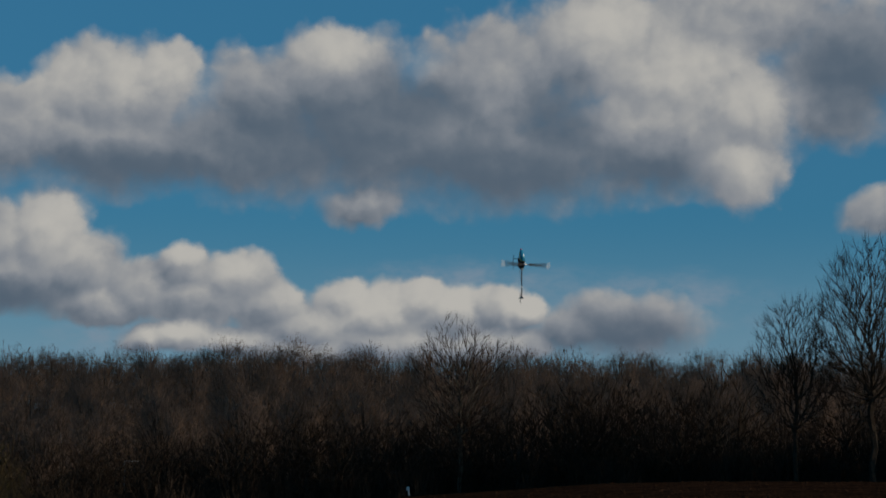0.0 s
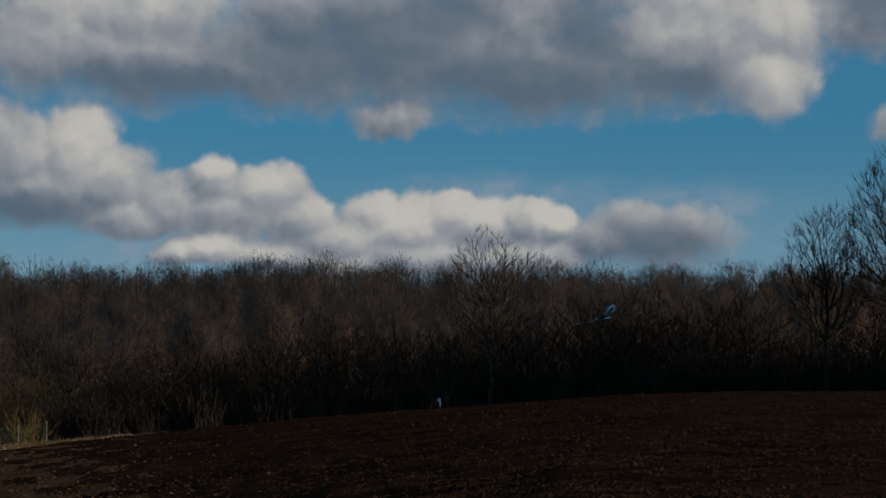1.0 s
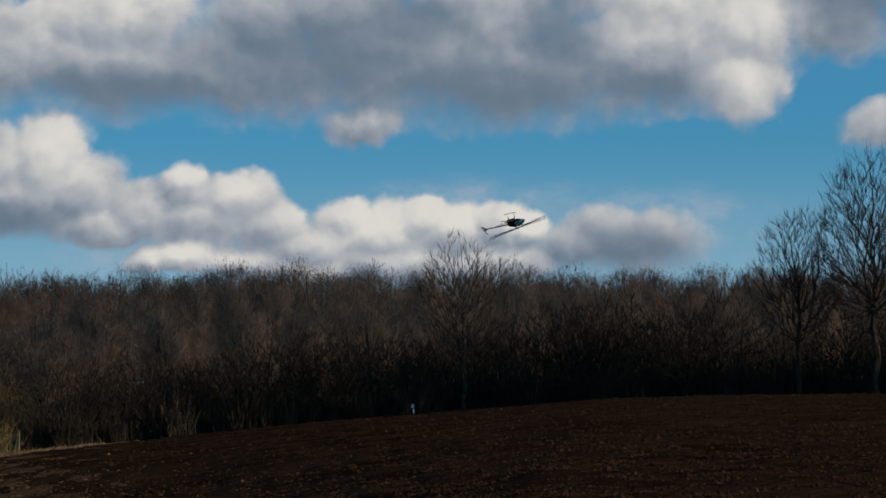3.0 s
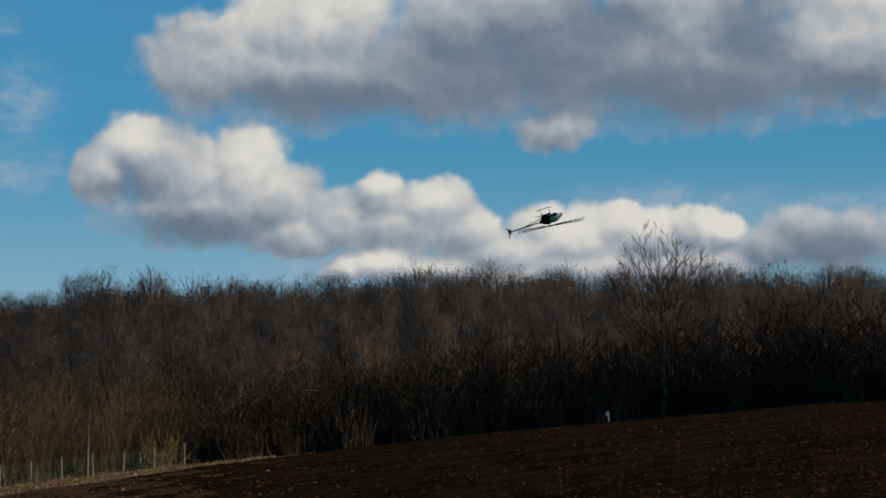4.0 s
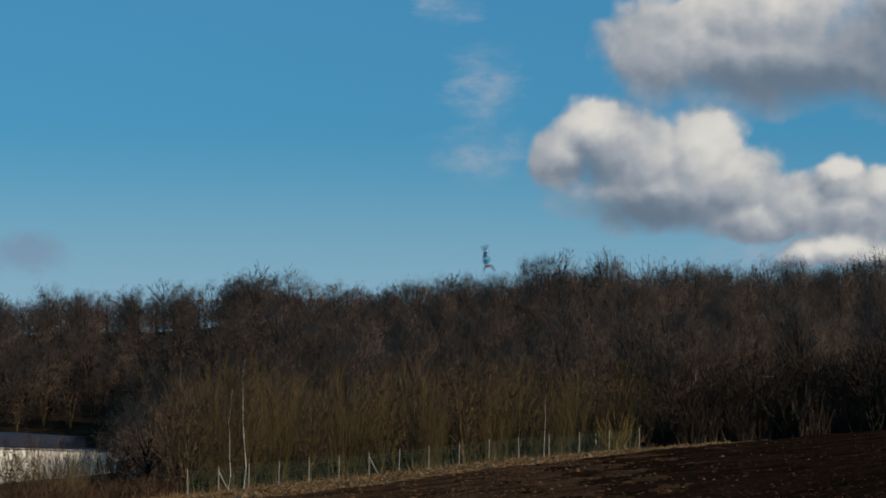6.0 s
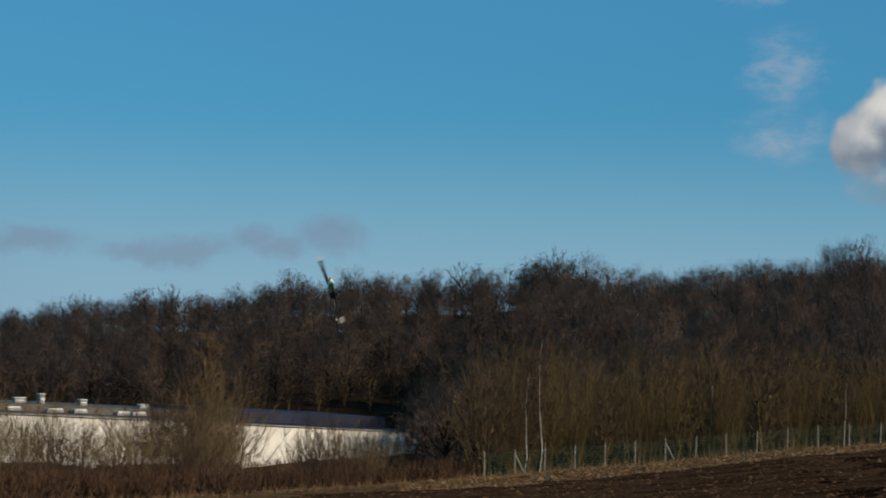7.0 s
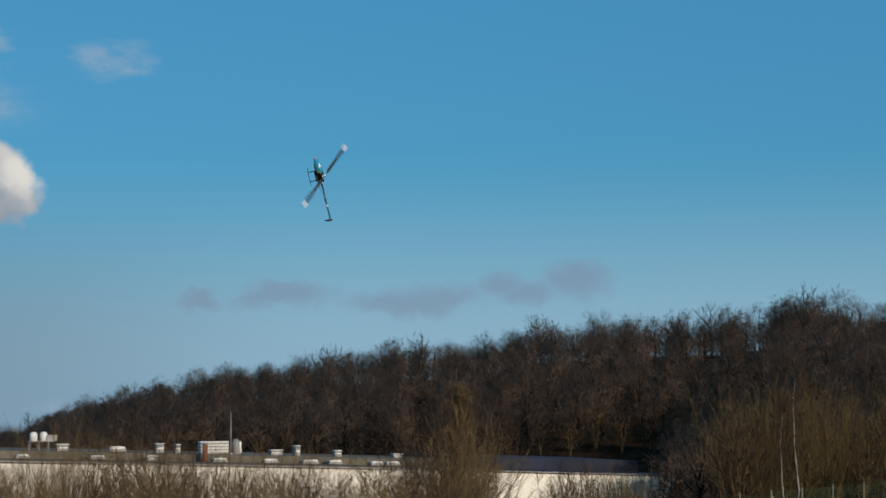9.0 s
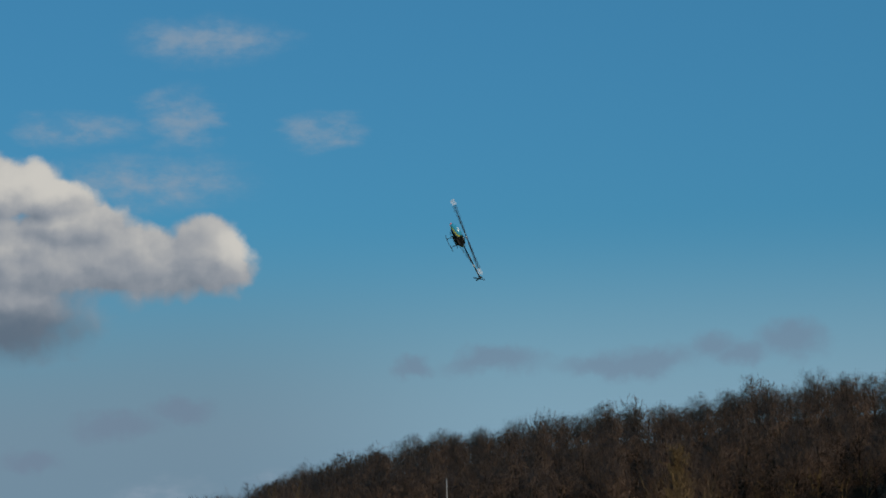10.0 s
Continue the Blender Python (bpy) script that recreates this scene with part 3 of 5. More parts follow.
def hull_tree(seed, height, width, fork=0.3, n=900, twig_w=0.028, trunk=0.24, twigs=4, stems=1, lower=0.0, bare=0.55):
    """A leafless plant whose branches fork to fill a rounded crown: every branch end joins the nearest branch
    that leads to it without a long way round, and each branch is as thick as what it carries."""
    g = Growth(seed)
    rng = np.random.default_rng(seed)
    mid, half = height * (1 + lower + fork * 0.5) / 2, height * (1 - lower - fork * 0.5) / 2
    d = rng.normal(0, 1, (n, 3))
    d /= np.linalg.norm(d, axis=1)[:, None]
    goal = d * rng.random((n, 1)) ** 0.42
    bump = 1 + 0.13 * np.sin(d[:, 0] * 4.1 + seed) * np.sin(d[:, 1] * 3.7 + d[:, 2] * 5.0)
    goal = goal * bump[:, None] * (width * 0.5, width * 0.5, half)
    taper = np.interp(goal[:, 2] / half, (-1, -0.2, 0.6, 1), (0.7, 1.02, 1.08, 1.25))
    goal[:, :2] *= taper[:, None]
    goal[:, 2] += mid
    pos, parent, way = [], [], []
    for s in range(stems):
        a = 6.28 * s / stems + seed
        lean = np.array([math.cos(a), math.sin(a)]) * width * (0.16 if stems > 1 else 0.0)
        foot = np.array([math.cos(a), math.sin(a)]) * (0.04 if stems > 1 else 0.0)
        for i in range(9):
            k = i / 8
            xy = foot + lean * k + rng.normal(0, 0.004, 2) * height * (i > 0)
            pos.append((xy[0], xy[1], height * bare * k - 0.3 * (i == 0)))
            parent.append(-1 if i == 0 else len(pos) - 2)
            way.append(height * bare * k)
    root = len(pos)
    total = root + n
    P, L = np.zeros((total, 3)), np.zeros(total)
    P[:root], L[:root] = pos, way
    grown = np.array([p[2] < fork * height * 0.85 for p in pos] + [False] * n)
    goal = goal[np.argsort(np.linalg.norm(goal - (0, 0, fork * height), axis=1))]
    for k in range(n):
        m = root + k
        gap = goal[k] - P[:m]
        far = np.linalg.norm(gap, axis=1)
        cost = far + 0.5 * L[:m] + 1.4 * np.maximum(0, 0.25 * far - gap[:, 2]) + 1e3 * grown[:m]
        j = int(np.argmin(cost))
        P[m], L[m] = goal[k], L[j] + far[j]
        parent.append(j)
    # branches run smoothly: each fork is drawn towards its neighbours
    kin = np.array(parent[root:])
    for _ in range(3):
        pull, count = np.zeros((total, 3)), np.zeros(total)
        np.add.at(pull, kin, P[root:])
        np.add.at(count, kin, 1)
        inner = np.arange(total)[root:][count[root:] > 0]
        P[inner] = 0.4 * P[inner] + 0.3 * P[np.array(parent)[inner]] + 0.3 * pull[inner] / count[inner][:, None]
    load = np.full(total, (twig_w * 0.5) ** 2.6)
    for m in range(total - 1, -1, -1):
        if parent[m] >= 0:
            load[parent[m]] += load[m]
    R = load ** (1 / 2.6)
    R = np.minimum(np.maximum(R, twig_w * 0.5), trunk)
    tips = set(range(root, total)) - set(parent)
    heart = Vector((0, 0, mid - half * 0.6))
    for m in range(total):
        j = parent[m]
        if j < 0:
            continue
        p, q = Vector(P[j]), Vector(P[m])
        sag = p.lerp(q, 0.5) + Vector((0, 0, -0.05)) * (q - p).length
        if R[m] > 0.045:
            g.limb(p, q, R[j] if j < root else min(R[j], R[m] * 1.4), R[m], 0, 5 if R[m] > 0.1 else 3)
        else:
            slot = 0 if R[m] > twig_w * 1.1 else 1
            g.ribbon(p, sag, R[m] * 2.2, R[m] * 2.0, slot)
            g.ribbon(sag, q, R[m] * 2.0, R[m] * 1.6, slot)
        if m in tips or (m >= root and m % 3 == 0):
            out = ((q - heart).normalized() + (q - p).normalized()).normalized()
            for t in range(twigs):
                o = p.lerp(q, g.rng.uniform(0.3, 1.0))
                g.twig(o, o + bend(g.rng, out, 0.34, 0.1) * height * g.rng.uniform(0.035, 0.085), twig_w)
    return g.data()


def face_out(data, height):
    """Lay the twigs with their faces outwards."""
    v, f, s = data
    mid = np.array((0, 0, height))
    out = []
    for t in f:
        a, b, c = v[t[0]], v[t[1]], v[t[2]]
        out.append(tuple(t[::-1]) if np.dot(np.cross(b - a, c - a), a - mid) < 0 else tuple(t))
    return v, out, s


def shrub(seed, height, width, stems=26, twigs=10, twig_w=0.04, upright=1.6):
    """Many slender stems from one foot, with side twigs."""
    g = Growth(seed)
    rng = g.rng
    for s in range(stems):
        foot = Vector((rng.gauss(0, 0.16) * width, rng.gauss(0, 0.16) * width, -0.2))
        a = rng.uniform(0, 2 * math.pi)
        out = abs(rng.gauss(0.32, 0.2))
        d = Vector((math.cos(a) * out, math.sin(a) * out, upright * 0.6)).normalized()
        ln = height * rng.uniform(0.55, 1.0)
        mid = foot + d * ln * 0.5
        tip = mid + bend(rng, d, 0.1, 0.15) * ln * 0.5
        g.limb(foot, mid, twig_w * 0.9, twig_w * 0.6, 0, 3)
        g.ribbon(mid, tip, twig_w * 1.1, twig_w * 0.5, 1)
        for t in range(twigs):
            f = rng.uniform(0.2, 1.0)
            o = foot.lerp(mid, f * 2) if f < 0.5 else mid.lerp(tip, f * 2 - 1)
            g.twig(o, o + bend(rng, d, 0.4, 0.25) * ln * rng.uniform(0.14, 0.34), twig_w * 0.8)
    return g.data()


def stand(name, places, templates, mats, label, category="trees", heart=0.0):
    """One joined mesh of many plants that nobody could count. places: x, y, z, turn, size, template.
    With heart (a height) the plants are shaded softly, as round crowns about it."""
    soft = []
    allv, loops, starts, totals, slots = [], [], [], [], []
    base, at = 0, 0
    packed = []
    for v, f, s in templates:
        flat = np.concatenate([np.array(t) for t in f])
        packed.append((v, flat, np.array([len(t) for t in f]), np.array(s)))
    for x, y, z, turn, size, k in places:
        v, flat, cnt, s = packed[k]
        c, sn = math.cos(turn), math.sin(turn)
        w = np.stack([v[:, 0] * c - v[:, 1] * sn, v[:, 0] * sn + v[:, 1] * c, v[:, 2]], -1) * size + (x, y, z)
        allv.append(w)
        if heart:
            n = w - (x, y, z + heart * size)
            n /= np.linalg.norm(n, axis=1)[:, None] + 1e-6
            soft.append(n)
        loops.append(flat + base)
        totals.append(cnt)
        slots.append(s)
        base += len(v)
    allv, loops, totals, slots = np.concatenate(allv), np.concatenate(loops), np.concatenate(totals), np.concatenate(slots)
    starts = np.concatenate([[0], np.cumsum(totals)[:-1]])
    me = bpy.data.meshes.new(name)
    me.vertices.add(len(allv))
    me.vertices.foreach_set("co", allv.ravel())
    me.loops.add(len(loops))
    me.loops.foreach_set("vertex_index", loops.astype(np.int32))
    me.polygons.add(len(totals))
    me.polygons.foreach_set("loop_start", starts.astype(np.int32))
    me.polygons.foreach_set("loop_total", totals.astype(np.int32))
    for m in mats:
        me.materials.append(m)
    me.polygons.foreach_set("material_index", slots.astype(np.int32))
    me.update()
    me.validate()
    if heart:
        at = me.attributes.new("custom_normal", "FLOAT_VECTOR", "POINT")
        at.data.foreach_set("vector", np.concatenate(soft).astype(np.float32).ravel())
        me.update()
    return tagged(new(name, me), label, category, kind="stuff")


def split_plant(name, data, mats, label, category, group=""):
    """One plant as a thing with a trunk and a crown."""
    v, f, s = data
    thing = tagged(new(name), label, category, group)
    many = name in ("sapling_clump", "bare_bush", "golden_bush")
    for part_name, slot in (("stem" if many else "trunk", 0), ("twig" if many else "crown", 1)):
        keep = [t for t, k in zip(f, s) if k == slot]
        used = sorted({i for t in keep for i in t})
        back = {i: n for n, i in enumerate(used)}
        me = mesh_of(part_name, [tuple(v[i]) for i in used], [tuple(back[i] for i in t) for t in keep], (mats[slot],))
        ob = new(part_name, me)
        ob.parent = thing
        if many:
            tagged(ob, kind="stuff")
    return thing


def plant(thing, az, r, turn=0.0, size=1.0, sink=0.0):
    """Stand a thing on the ground at a bearing and distance."""
    m = Matrix.Translation(spot(az, r, ground_at(az, r) - sink)) @ Matrix.Rotation(turn, 4, "Z")
    thing.matrix_basis = m
    thing.scale = (size, size, size)
    return thing


def plant_copy(thing, az, r, turn, size):
    c = copy_thing(thing, Matrix.Translation(spot(az, r, ground_at(az, r))) @ Matrix.Rotation(turn, 4, "Z"))
    c.scale = (size, size, size)
    return c


dice = random.Random(7)


def far_woods():
    """The leafless woods on the hillside, up to the skyline."""
    near = [wood_tree(20 + i, 14.5, 9.5 + i % 3, 14, 92, 0.068) for i in range(6)]
    far = [wood_tree(40 + i, 14.0, 10.5 + i % 3, 13, 88, 0.085, 230, 2.0) for i in range(6)]
    open_crowns = [face_out(hull_tree(520 + i, 14.0, 9.5, 0.25, 260, 0.06, 0.22, 6), 6.5) for i in range(4)]
    places = []
    for az0 in np.arange(-16, 50, 0.7):
        rr = float(np.interp(az0, AZ_RIDGE, R_RIDGE))
        start = 412 if az0 > 26 else max(float(edge_r(az0)) + 26, 232)
        left = az0 > 19
        n = int((rr - start) / (28 if left else 25)) + 1
        for k in range(n + 1):
            az = az0 + dice.uniform(-0.45, 0.45)
            r = rr if k == n else start + (rr - start) * (k + dice.random()) / n
            p = spot(az, r, ground_at(az, r))
            places.append((p.x, p.y, p.z, dice.uniform(0, 6.28), dice.uniform(0.76, 1.14) if k == n else dice.uniform(0.8, 1.08), dice.randrange(6) + (6 if left else 0)))
            if k == n and dice.random() < 0.45:
                places.append((p.x, p.y, p.z, dice.uniform(0, 6.28), dice.uniform(0.92, 1.12), 12 + dice.randrange(4)))
        for k in range(3 if left else 2):
            az, r = az0 + dice.uniform(-0.35, 0.35), rr - 22 + 8 * k
            p = spot(az, r, ground_at(az, r))
            places.append((p.x, p.y, p.z - 0.6, dice.uniform(0, 6.28), dice.uniform(0.58, 0.82), dice.randrange(6) + 6))
        for k in range(2):
            az, r = az0 + dice.uniform(-0.4, 0.4), rr + 9 + 14 * k
            p = spot(az, r, ground_at(az, r))
            places.append((p.x, p.y, p.z - 0.5, dice.uniform(0, 6.28), dice.uniform(0.7, 1.0), dice.randrange(6) + 6))
    # crowns that stand out of the skyline
    for az, size in ((14.6, 1.22), (13.5, 1.2), (12.3, 1.1), (-3.6, 1.12), (22.9, 1.15), (33.5, 1.2), (34.2, 1.1), (30.2, 1.15), (43.9, 1.25), (41.2, 1.1), (38.6, 1.12), (36.0, 1.1)):
        r = float(np.interp(az, AZ_RIDGE, R_RIDGE))
        p = spot(az, r, ground_at(az, r))
        places.append((p.x, p.y, p.z, az, size, 12 + int(az * 3) % 4))
    stand("far_woods", places, near + far + open_crowns, (BARK, WOODS), "leafless brown winter woods covering the hillside", heart=6.5)


def undergrowth():
    """Brambles and saplings at the foot of the woods."""
    kinds = [shrub(60 + i, 3.6, 3.5, 26, 9, 0.07) for i in range(4)]
    places = []
    for az0 in np.arange(-21, 13, 0.22):
        for k in range(5):
            az = az0 + dice.uniform(-0.15, 0.15)
            r = float(edge_r(az)) + 3 + k * 7 + dice.uniform(-2, 3)
            p = spot(az, r, ground_at(az, r))
            places.append((p.x, p.y, p.z, dice.uniform(0, 6.28), dice.uniform(0.5, 1.25), dice.randrange(4)))
    # cloud shade over the undergrowth is put into its dark twig colour
    stand("undergrowth", places, kinds, (BARK, TWIG_DARK_SHADED), "tangled undergrowth at the edge of the woods, coloured dark for cloud shade", "undergrowth")


far_woods()
undergrowth()

# ---- the model helicopter: nose +x, rotor shaft +z, its middle at the shaft ----


def part(name, bm, material, parent, label=""):
    me = bpy.data.meshes.new(name)
    bm.to_mesh(me)
    bm.free()
    me.materials.append(material)
    ob = new(name, me)
    ob.parent = parent
    if label:
        tagged(ob, label)
    return ob


def tube(points, radii, n=10, flat=1.0):
    """A closed tube along points; flat squeezes it across z."""
    bm = bmesh.new()
    rings = []
    for i, p in enumerate(points):
        p = Vector(p)
        d = (Vector(points[min(i + 1, len(points) - 1)]) - Vector(points[max(i - 1, 0)])).normalized()
        s = d.cross(Vector((0, 0, 1)) if abs(d.z) < 0.9 else Vector((0, 1, 0))).normalized()
        t = s.cross(d)
        rings.append([bm.verts.new(p + (s * math.cos(2 * math.pi * k / n) + t * math.sin(2 * math.pi * k / n) * flat) * radii[i]) for k in range(n)])
    for a, b in zip(rings, rings[1:]):
        for k in range(n):
            bm.faces.new((a[k], a[(k + 1) % n], b[(k + 1) % n], b[k])).smooth = True
    bm.faces.new(rings[0][::-1])
    bm.faces.new(rings[-1])
    bmesh.ops.recalc_face_normals(bm, faces=bm.faces)
    return bm


def block(size, at=(0, 0, 0), bevel=0.0, turn=None):
    bm = bmesh.new()
    bmesh.ops.create_cube(bm, size=1)
    bmesh.ops.scale(bm, vec=size, verts=bm.verts)
    if bevel:
        bmesh.ops.bevel(bm, geom=bm.edges[:], offset=bevel, segments=2, affect="EDGES", profile=0.5)
    if turn is not None:
        bmesh.ops.rotate(bm, matrix=turn, verts=bm.verts)
    bmesh.ops.translate(bm, vec=at, verts=bm.verts)
    return bm


def outline(points, thick, axis="y"):
    """A flat plate from an outline in the x-z plane (axis y) or x-y plane (axis z)."""
    bm = bmesh.new()
    a = [bm.verts.new((x, -thick / 2, z) if axis == "y" else (x, z, -thick / 2)) for x, z in points]
    f = bm.faces.new(a)
    ex = bmesh.ops.extrude_face_region(bm, geom=[f])
    vec = (0, thick, 0) if axis == "y" else (0, 0, thick)
    bmesh.ops.translate(bm, vec=vec, verts=[v for v in ex["geom"] if isinstance(v, bmesh.types.BMVert)])
    bmesh.ops.recalc_face_normals(bm, faces=bm.faces)
    return bm


def paint_canopy():
    """White, teal and yellow bands that sweep back from the nose."""
    m = bpy.data.materials.new("canopy_paint")
    m.use_nodes = True
    n = Net(m.node_tree)
    out, b = n.put("ShaderNodeOutputMaterial"), n.put("ShaderNodeBsdfPrincipled")
    co = n.put("ShaderNodeTexCoord").outputs["Object"]
    xyz = n.put("ShaderNodeSeparateXYZ")
    n.link(co, xyz.inputs[0])
    s = n.math("ADD", n.math("MULTIPLY", xyz.outputs[0], 0.35), xyz.outputs[2])
    ramp = n.put("ShaderNodeValToRGB")
    ramp.color_ramp.interpolation = "CONSTANT"
    n.link(n.step(s, -0.06, 0.26), ramp.inputs[0])
    tones = ((0.0, (0.55, 0.60, 0.08)), (0.2, (0.03, 0.24, 0.38)), (0.32, (0.72, 0.74, 0.74)), (0.44, (0.60, 0.66, 0.06)), (0.56, (0.03, 0.26, 0.42)), (0.82, (0.55, 0.66, 0.72)))
    e = ramp.color_ramp.elements
    while len(e) < len(tones):
        e.new(0.5)
    for k, (p, c) in enumerate(tones):
        e[k].position, e[k].color = p, (*c, 1)
    n.link(ramp.outputs[0], b.inputs["Base Color"])
    b.inputs["Roughness"].default_value = 0.22
    b.inputs["Coat Weight"].default_value = 0.6
    n.link(b.outputs[0], out.inputs[0])
    return m


CARBON = surface("carbon_black", (0.008, 0.008, 0.009), (0.03, 0.03, 0.032), rough=0.35, size=20, fine=8, bump=0.05, spec=0.5)
ALLOY = surface("polished_alloy", (0.55, 0.55, 0.56), (0.8, 0.8, 0.8), rough=0.25, size=20, fine=6, bump=0.0, metal=1.0)
PLASTIC = surface("black_plastic", (0.012, 0.012, 0.012), (0.03, 0.03, 0.03), rough=0.5, size=20, fine=6, bump=0.0)
# white of band and marker; on the blade ends it paints sun glint
WHITE_AND_GLINT = surface("white_and_tip_glint", (0.5, 0.5, 0.5), (0.62, 0.62, 0.62), rough=0.25, size=20, fine=6, bump=0.0)
NOSE_RED = surface("pink_nose_paint", (0.6, 0.16, 0.2), (0.75, 0.25, 0.3), rough=0.3, size=20, fine=6, bump=0.0)


def make_helicopter():
    heli = tagged(new("model_helicopter"), "radio-controlled model helicopter with teal, white and yellow canopy, flying", "model helicopter")
    xs = (0.05, 0.08, 0.13, 0.19, 0.25, 0.31, 0.35, 0.37)
    canopy = tube([(x, 0, 0.045 - 0.22 * max(0, x - 0.12)) for x in xs], [0.025, 0.055, 0.070, 0.070, 0.060, 0.043, 0.025, 0.008], 16, 1.12)
    c = part("canopy", canopy, paint_canopy(), heli, "glossy teal, white and yellow canopy")
    part("nose_cap", tube([(0.352, 0, -0.006), (0.372, 0, -0.010), (0.384, 0, -0.012)], [0.027, 0.015, 0.004], 12), NOSE_RED, c, "pink nose tip")
    for side in (-0.032, 0.032):
        plate = outline([(-0.13, 0.0), (-0.11, 0.07), (0.0, 0.11), (0.08, 0.10), (0.10, 0.02), (0.12, -0.09), (-0.07, -0.09)], 0.004)
        bmesh.ops.translate(plate, vec=(0, side, 0), verts=plate.verts)
        part("side_frame", plate, CARBON, heli)
    part("battery", block((0.24, 0.05, 0.05), (0.13, 0, -0.045), 0.008), PLASTIC, heli)
    part("motor", tube([(0.06, 0, -0.02), (0.06, 0, 0.05)], [0.028, 0.028], 14), ALLOY, heli, "silver motor can")
    part("main_gear", tube([(-0.02, 0, -0.012), (-0.02, 0, 0.0)], [0.075, 0.075], 24), PLASTIC, heli)
    part("boom", tube([(-0.10, 0, 0.03), (-0.85, 0, 0.03)], [0.0135, 0.0125], 12), CARBON, heli, "black carbon tail boom")
    part("boom_clamp", block((0.05, 0.05, 0.06), (-0.13, 0, 0.03), 0.008), ALLOY, heli)
    part("boom_band", tube([(-0.56, 0, 0.03), (-0.60, 0, 0.03)], [0.017, 0.017], 12), WHITE_AND_GLINT, heli, "white band")
    for side in (-1, 1):
        part("boom_brace", tube([(-0.08, side * 0.03, -0.05), (-0.52, side * 0.006, 0.022)], [0.004, 0.004], 6), CARBON, heli)
    part("tail_fin", outline([(-0.81, 0.04), (-0.85, 0.09), (-0.87, 0.09), (-0.86, 0.03), (-0.885, -0.075), (-0.865, -0.08), (-0.81, 0.02)], 0.004), CARBON, heli, "swept black tail fin")
    part("tail_case", block((0.05, 0.035, 0.04), (-0.85, 0.012, 0.03), 0.006), ALLOY, heli)
    # skids
    for side in (-1, 1):
        part("skid", tube([(-0.14, side * 0.10, -0.185), (0.05, side * 0.105, -0.19), (0.17, side * 0.10, -0.185), (0.21, side * 0.10, -0.165)], [0.006] * 4, 8), CARBON, heli)
    for x in (-0.06, 0.12):
        part("skid_bow", tube([(x, -0.10, -0.185), (x, -0.075, -0.11), (x, -0.03, -0.085), (x, 0.03, -0.085), (x, 0.075, -0.11), (x, 0.10, -0.185)], [0.0065, 0.008, 0.009, 0.009, 0.008, 0.0065], 8), PLASTIC, heli)
    part("shaft", tube([(0, 0, 0.0), (0, 0, 0.20)], [0.006, 0.006], 10), ALLOY, heli)
    part("swashplate", tube([(0, 0, 0.118), (0, 0, 0.13)], [0.032, 0.03], 18), ALLOY, heli, "silver swashplate")
    for a in (0.3, 2.4, 4.5):
        part("servo_link", tube([(0.045 * math.cos(a), 0.045 * math.sin(a), 0.06), (0.03 * math.cos(a), 0.03 * math.sin(a), 0.125)], [0.003, 0.003], 6), ALLOY, heli)
    # main rotor
    rotor = new("main_rotor", None)
    rotor.parent = heli
    rotor.empty_display_size = 0.1
    part("hub", block((0.11, 0.032, 0.03), (0, 0, 0), 0.006), ALLOY, rotor, "silver rotor hub")
    for side in (1, -1):
        part("blade_grip", tube([(side * 0.045, 0, 0), (side * 0.095, 0, 0)], [0.013, 0.011], 10), ALLOY, rotor)
        root = outline([(side * 0.085, -0.012), (side * 0.13, -0.032), (side * 0.67, -0.034), (side * 0.67, 0.024), (side * 0.13, 0.024), (side * 0.085, 0.012)], 0.006, "z")
        blade = part("blade", root, CARBON, rotor, "black carbon rotor blade with sun glint painted on its tip")
        # sun glint at the blade's end, put into the colour as a white piece
        tip = outline([(side * 0.67, -0.034), (side * 0.782, -0.034), (side * 0.79, -0.01), (side * 0.782, 0.024), (side * 0.67, 0.024)], 0.0062, "z")
        part("blade_tip", tip, WHITE_AND_GLINT, blade, "blade tip coloured white for sun glint")
    tail = new("tail_rotor", None)
    tail.parent = heli
    part("tail_hub", block((0.03, 0.02, 0.03), (0, 0, 0), 0.004), ALLOY, tail)
    for side in (1, -1):
        part("tail_blade", outline([(side * 0.015, -0.008), (side * 0.12, -0.013), (side * 0.123, 0.01), (side * 0.015, 0.008)], 0.004), CARBON, tail)
    return heli, rotor, tail


helicopter, main_rotor, tail_rotor = make_helicopter()

# ---- the factory hall behind the bushes: four bays that step up the slope ----
HALL_AZ = (26.5, 31.5, 36.5, 41.5, 47.0)


def hall_line(az):
    """The foot of the front wall at a bearing."""
    a, b = spot(26.5, 360), spot(47.0, 322)
    w = spot(az, 1)
    d = b - a
    k = (a.y * w.x - a.x * w.y) / (d.x * w.y - d.y * w.x)
    return a + d * k


def hall_top(az):
    return EYE_Z + hall_line(az).length * math.tan(radians(float(np.interp(az, (26.5, 47.0), (-2.11, -1.52)))))


def prism(corners, lows, highs):
    """A solid over an outline, with a low and a high level at each corner."""
    bm = bmesh.new()
    lo = [bm.verts.new((c.x, c.y, z)) for c, z in zip(corners, lows)]
    hi = [bm.verts.new((c.x, c.y, z)) for c, z in zip(corners, highs)]
    n = len(corners)
    bm.faces.new(lo[::-1])
    bm.faces.new(hi)
    for i in range(n):
        bm.faces.new((lo[i], lo[(i + 1) % n], hi[(i + 1) % n], hi[i]))
    bmesh.ops.recalc_face_normals(bm, faces=bm.faces)
    return bm


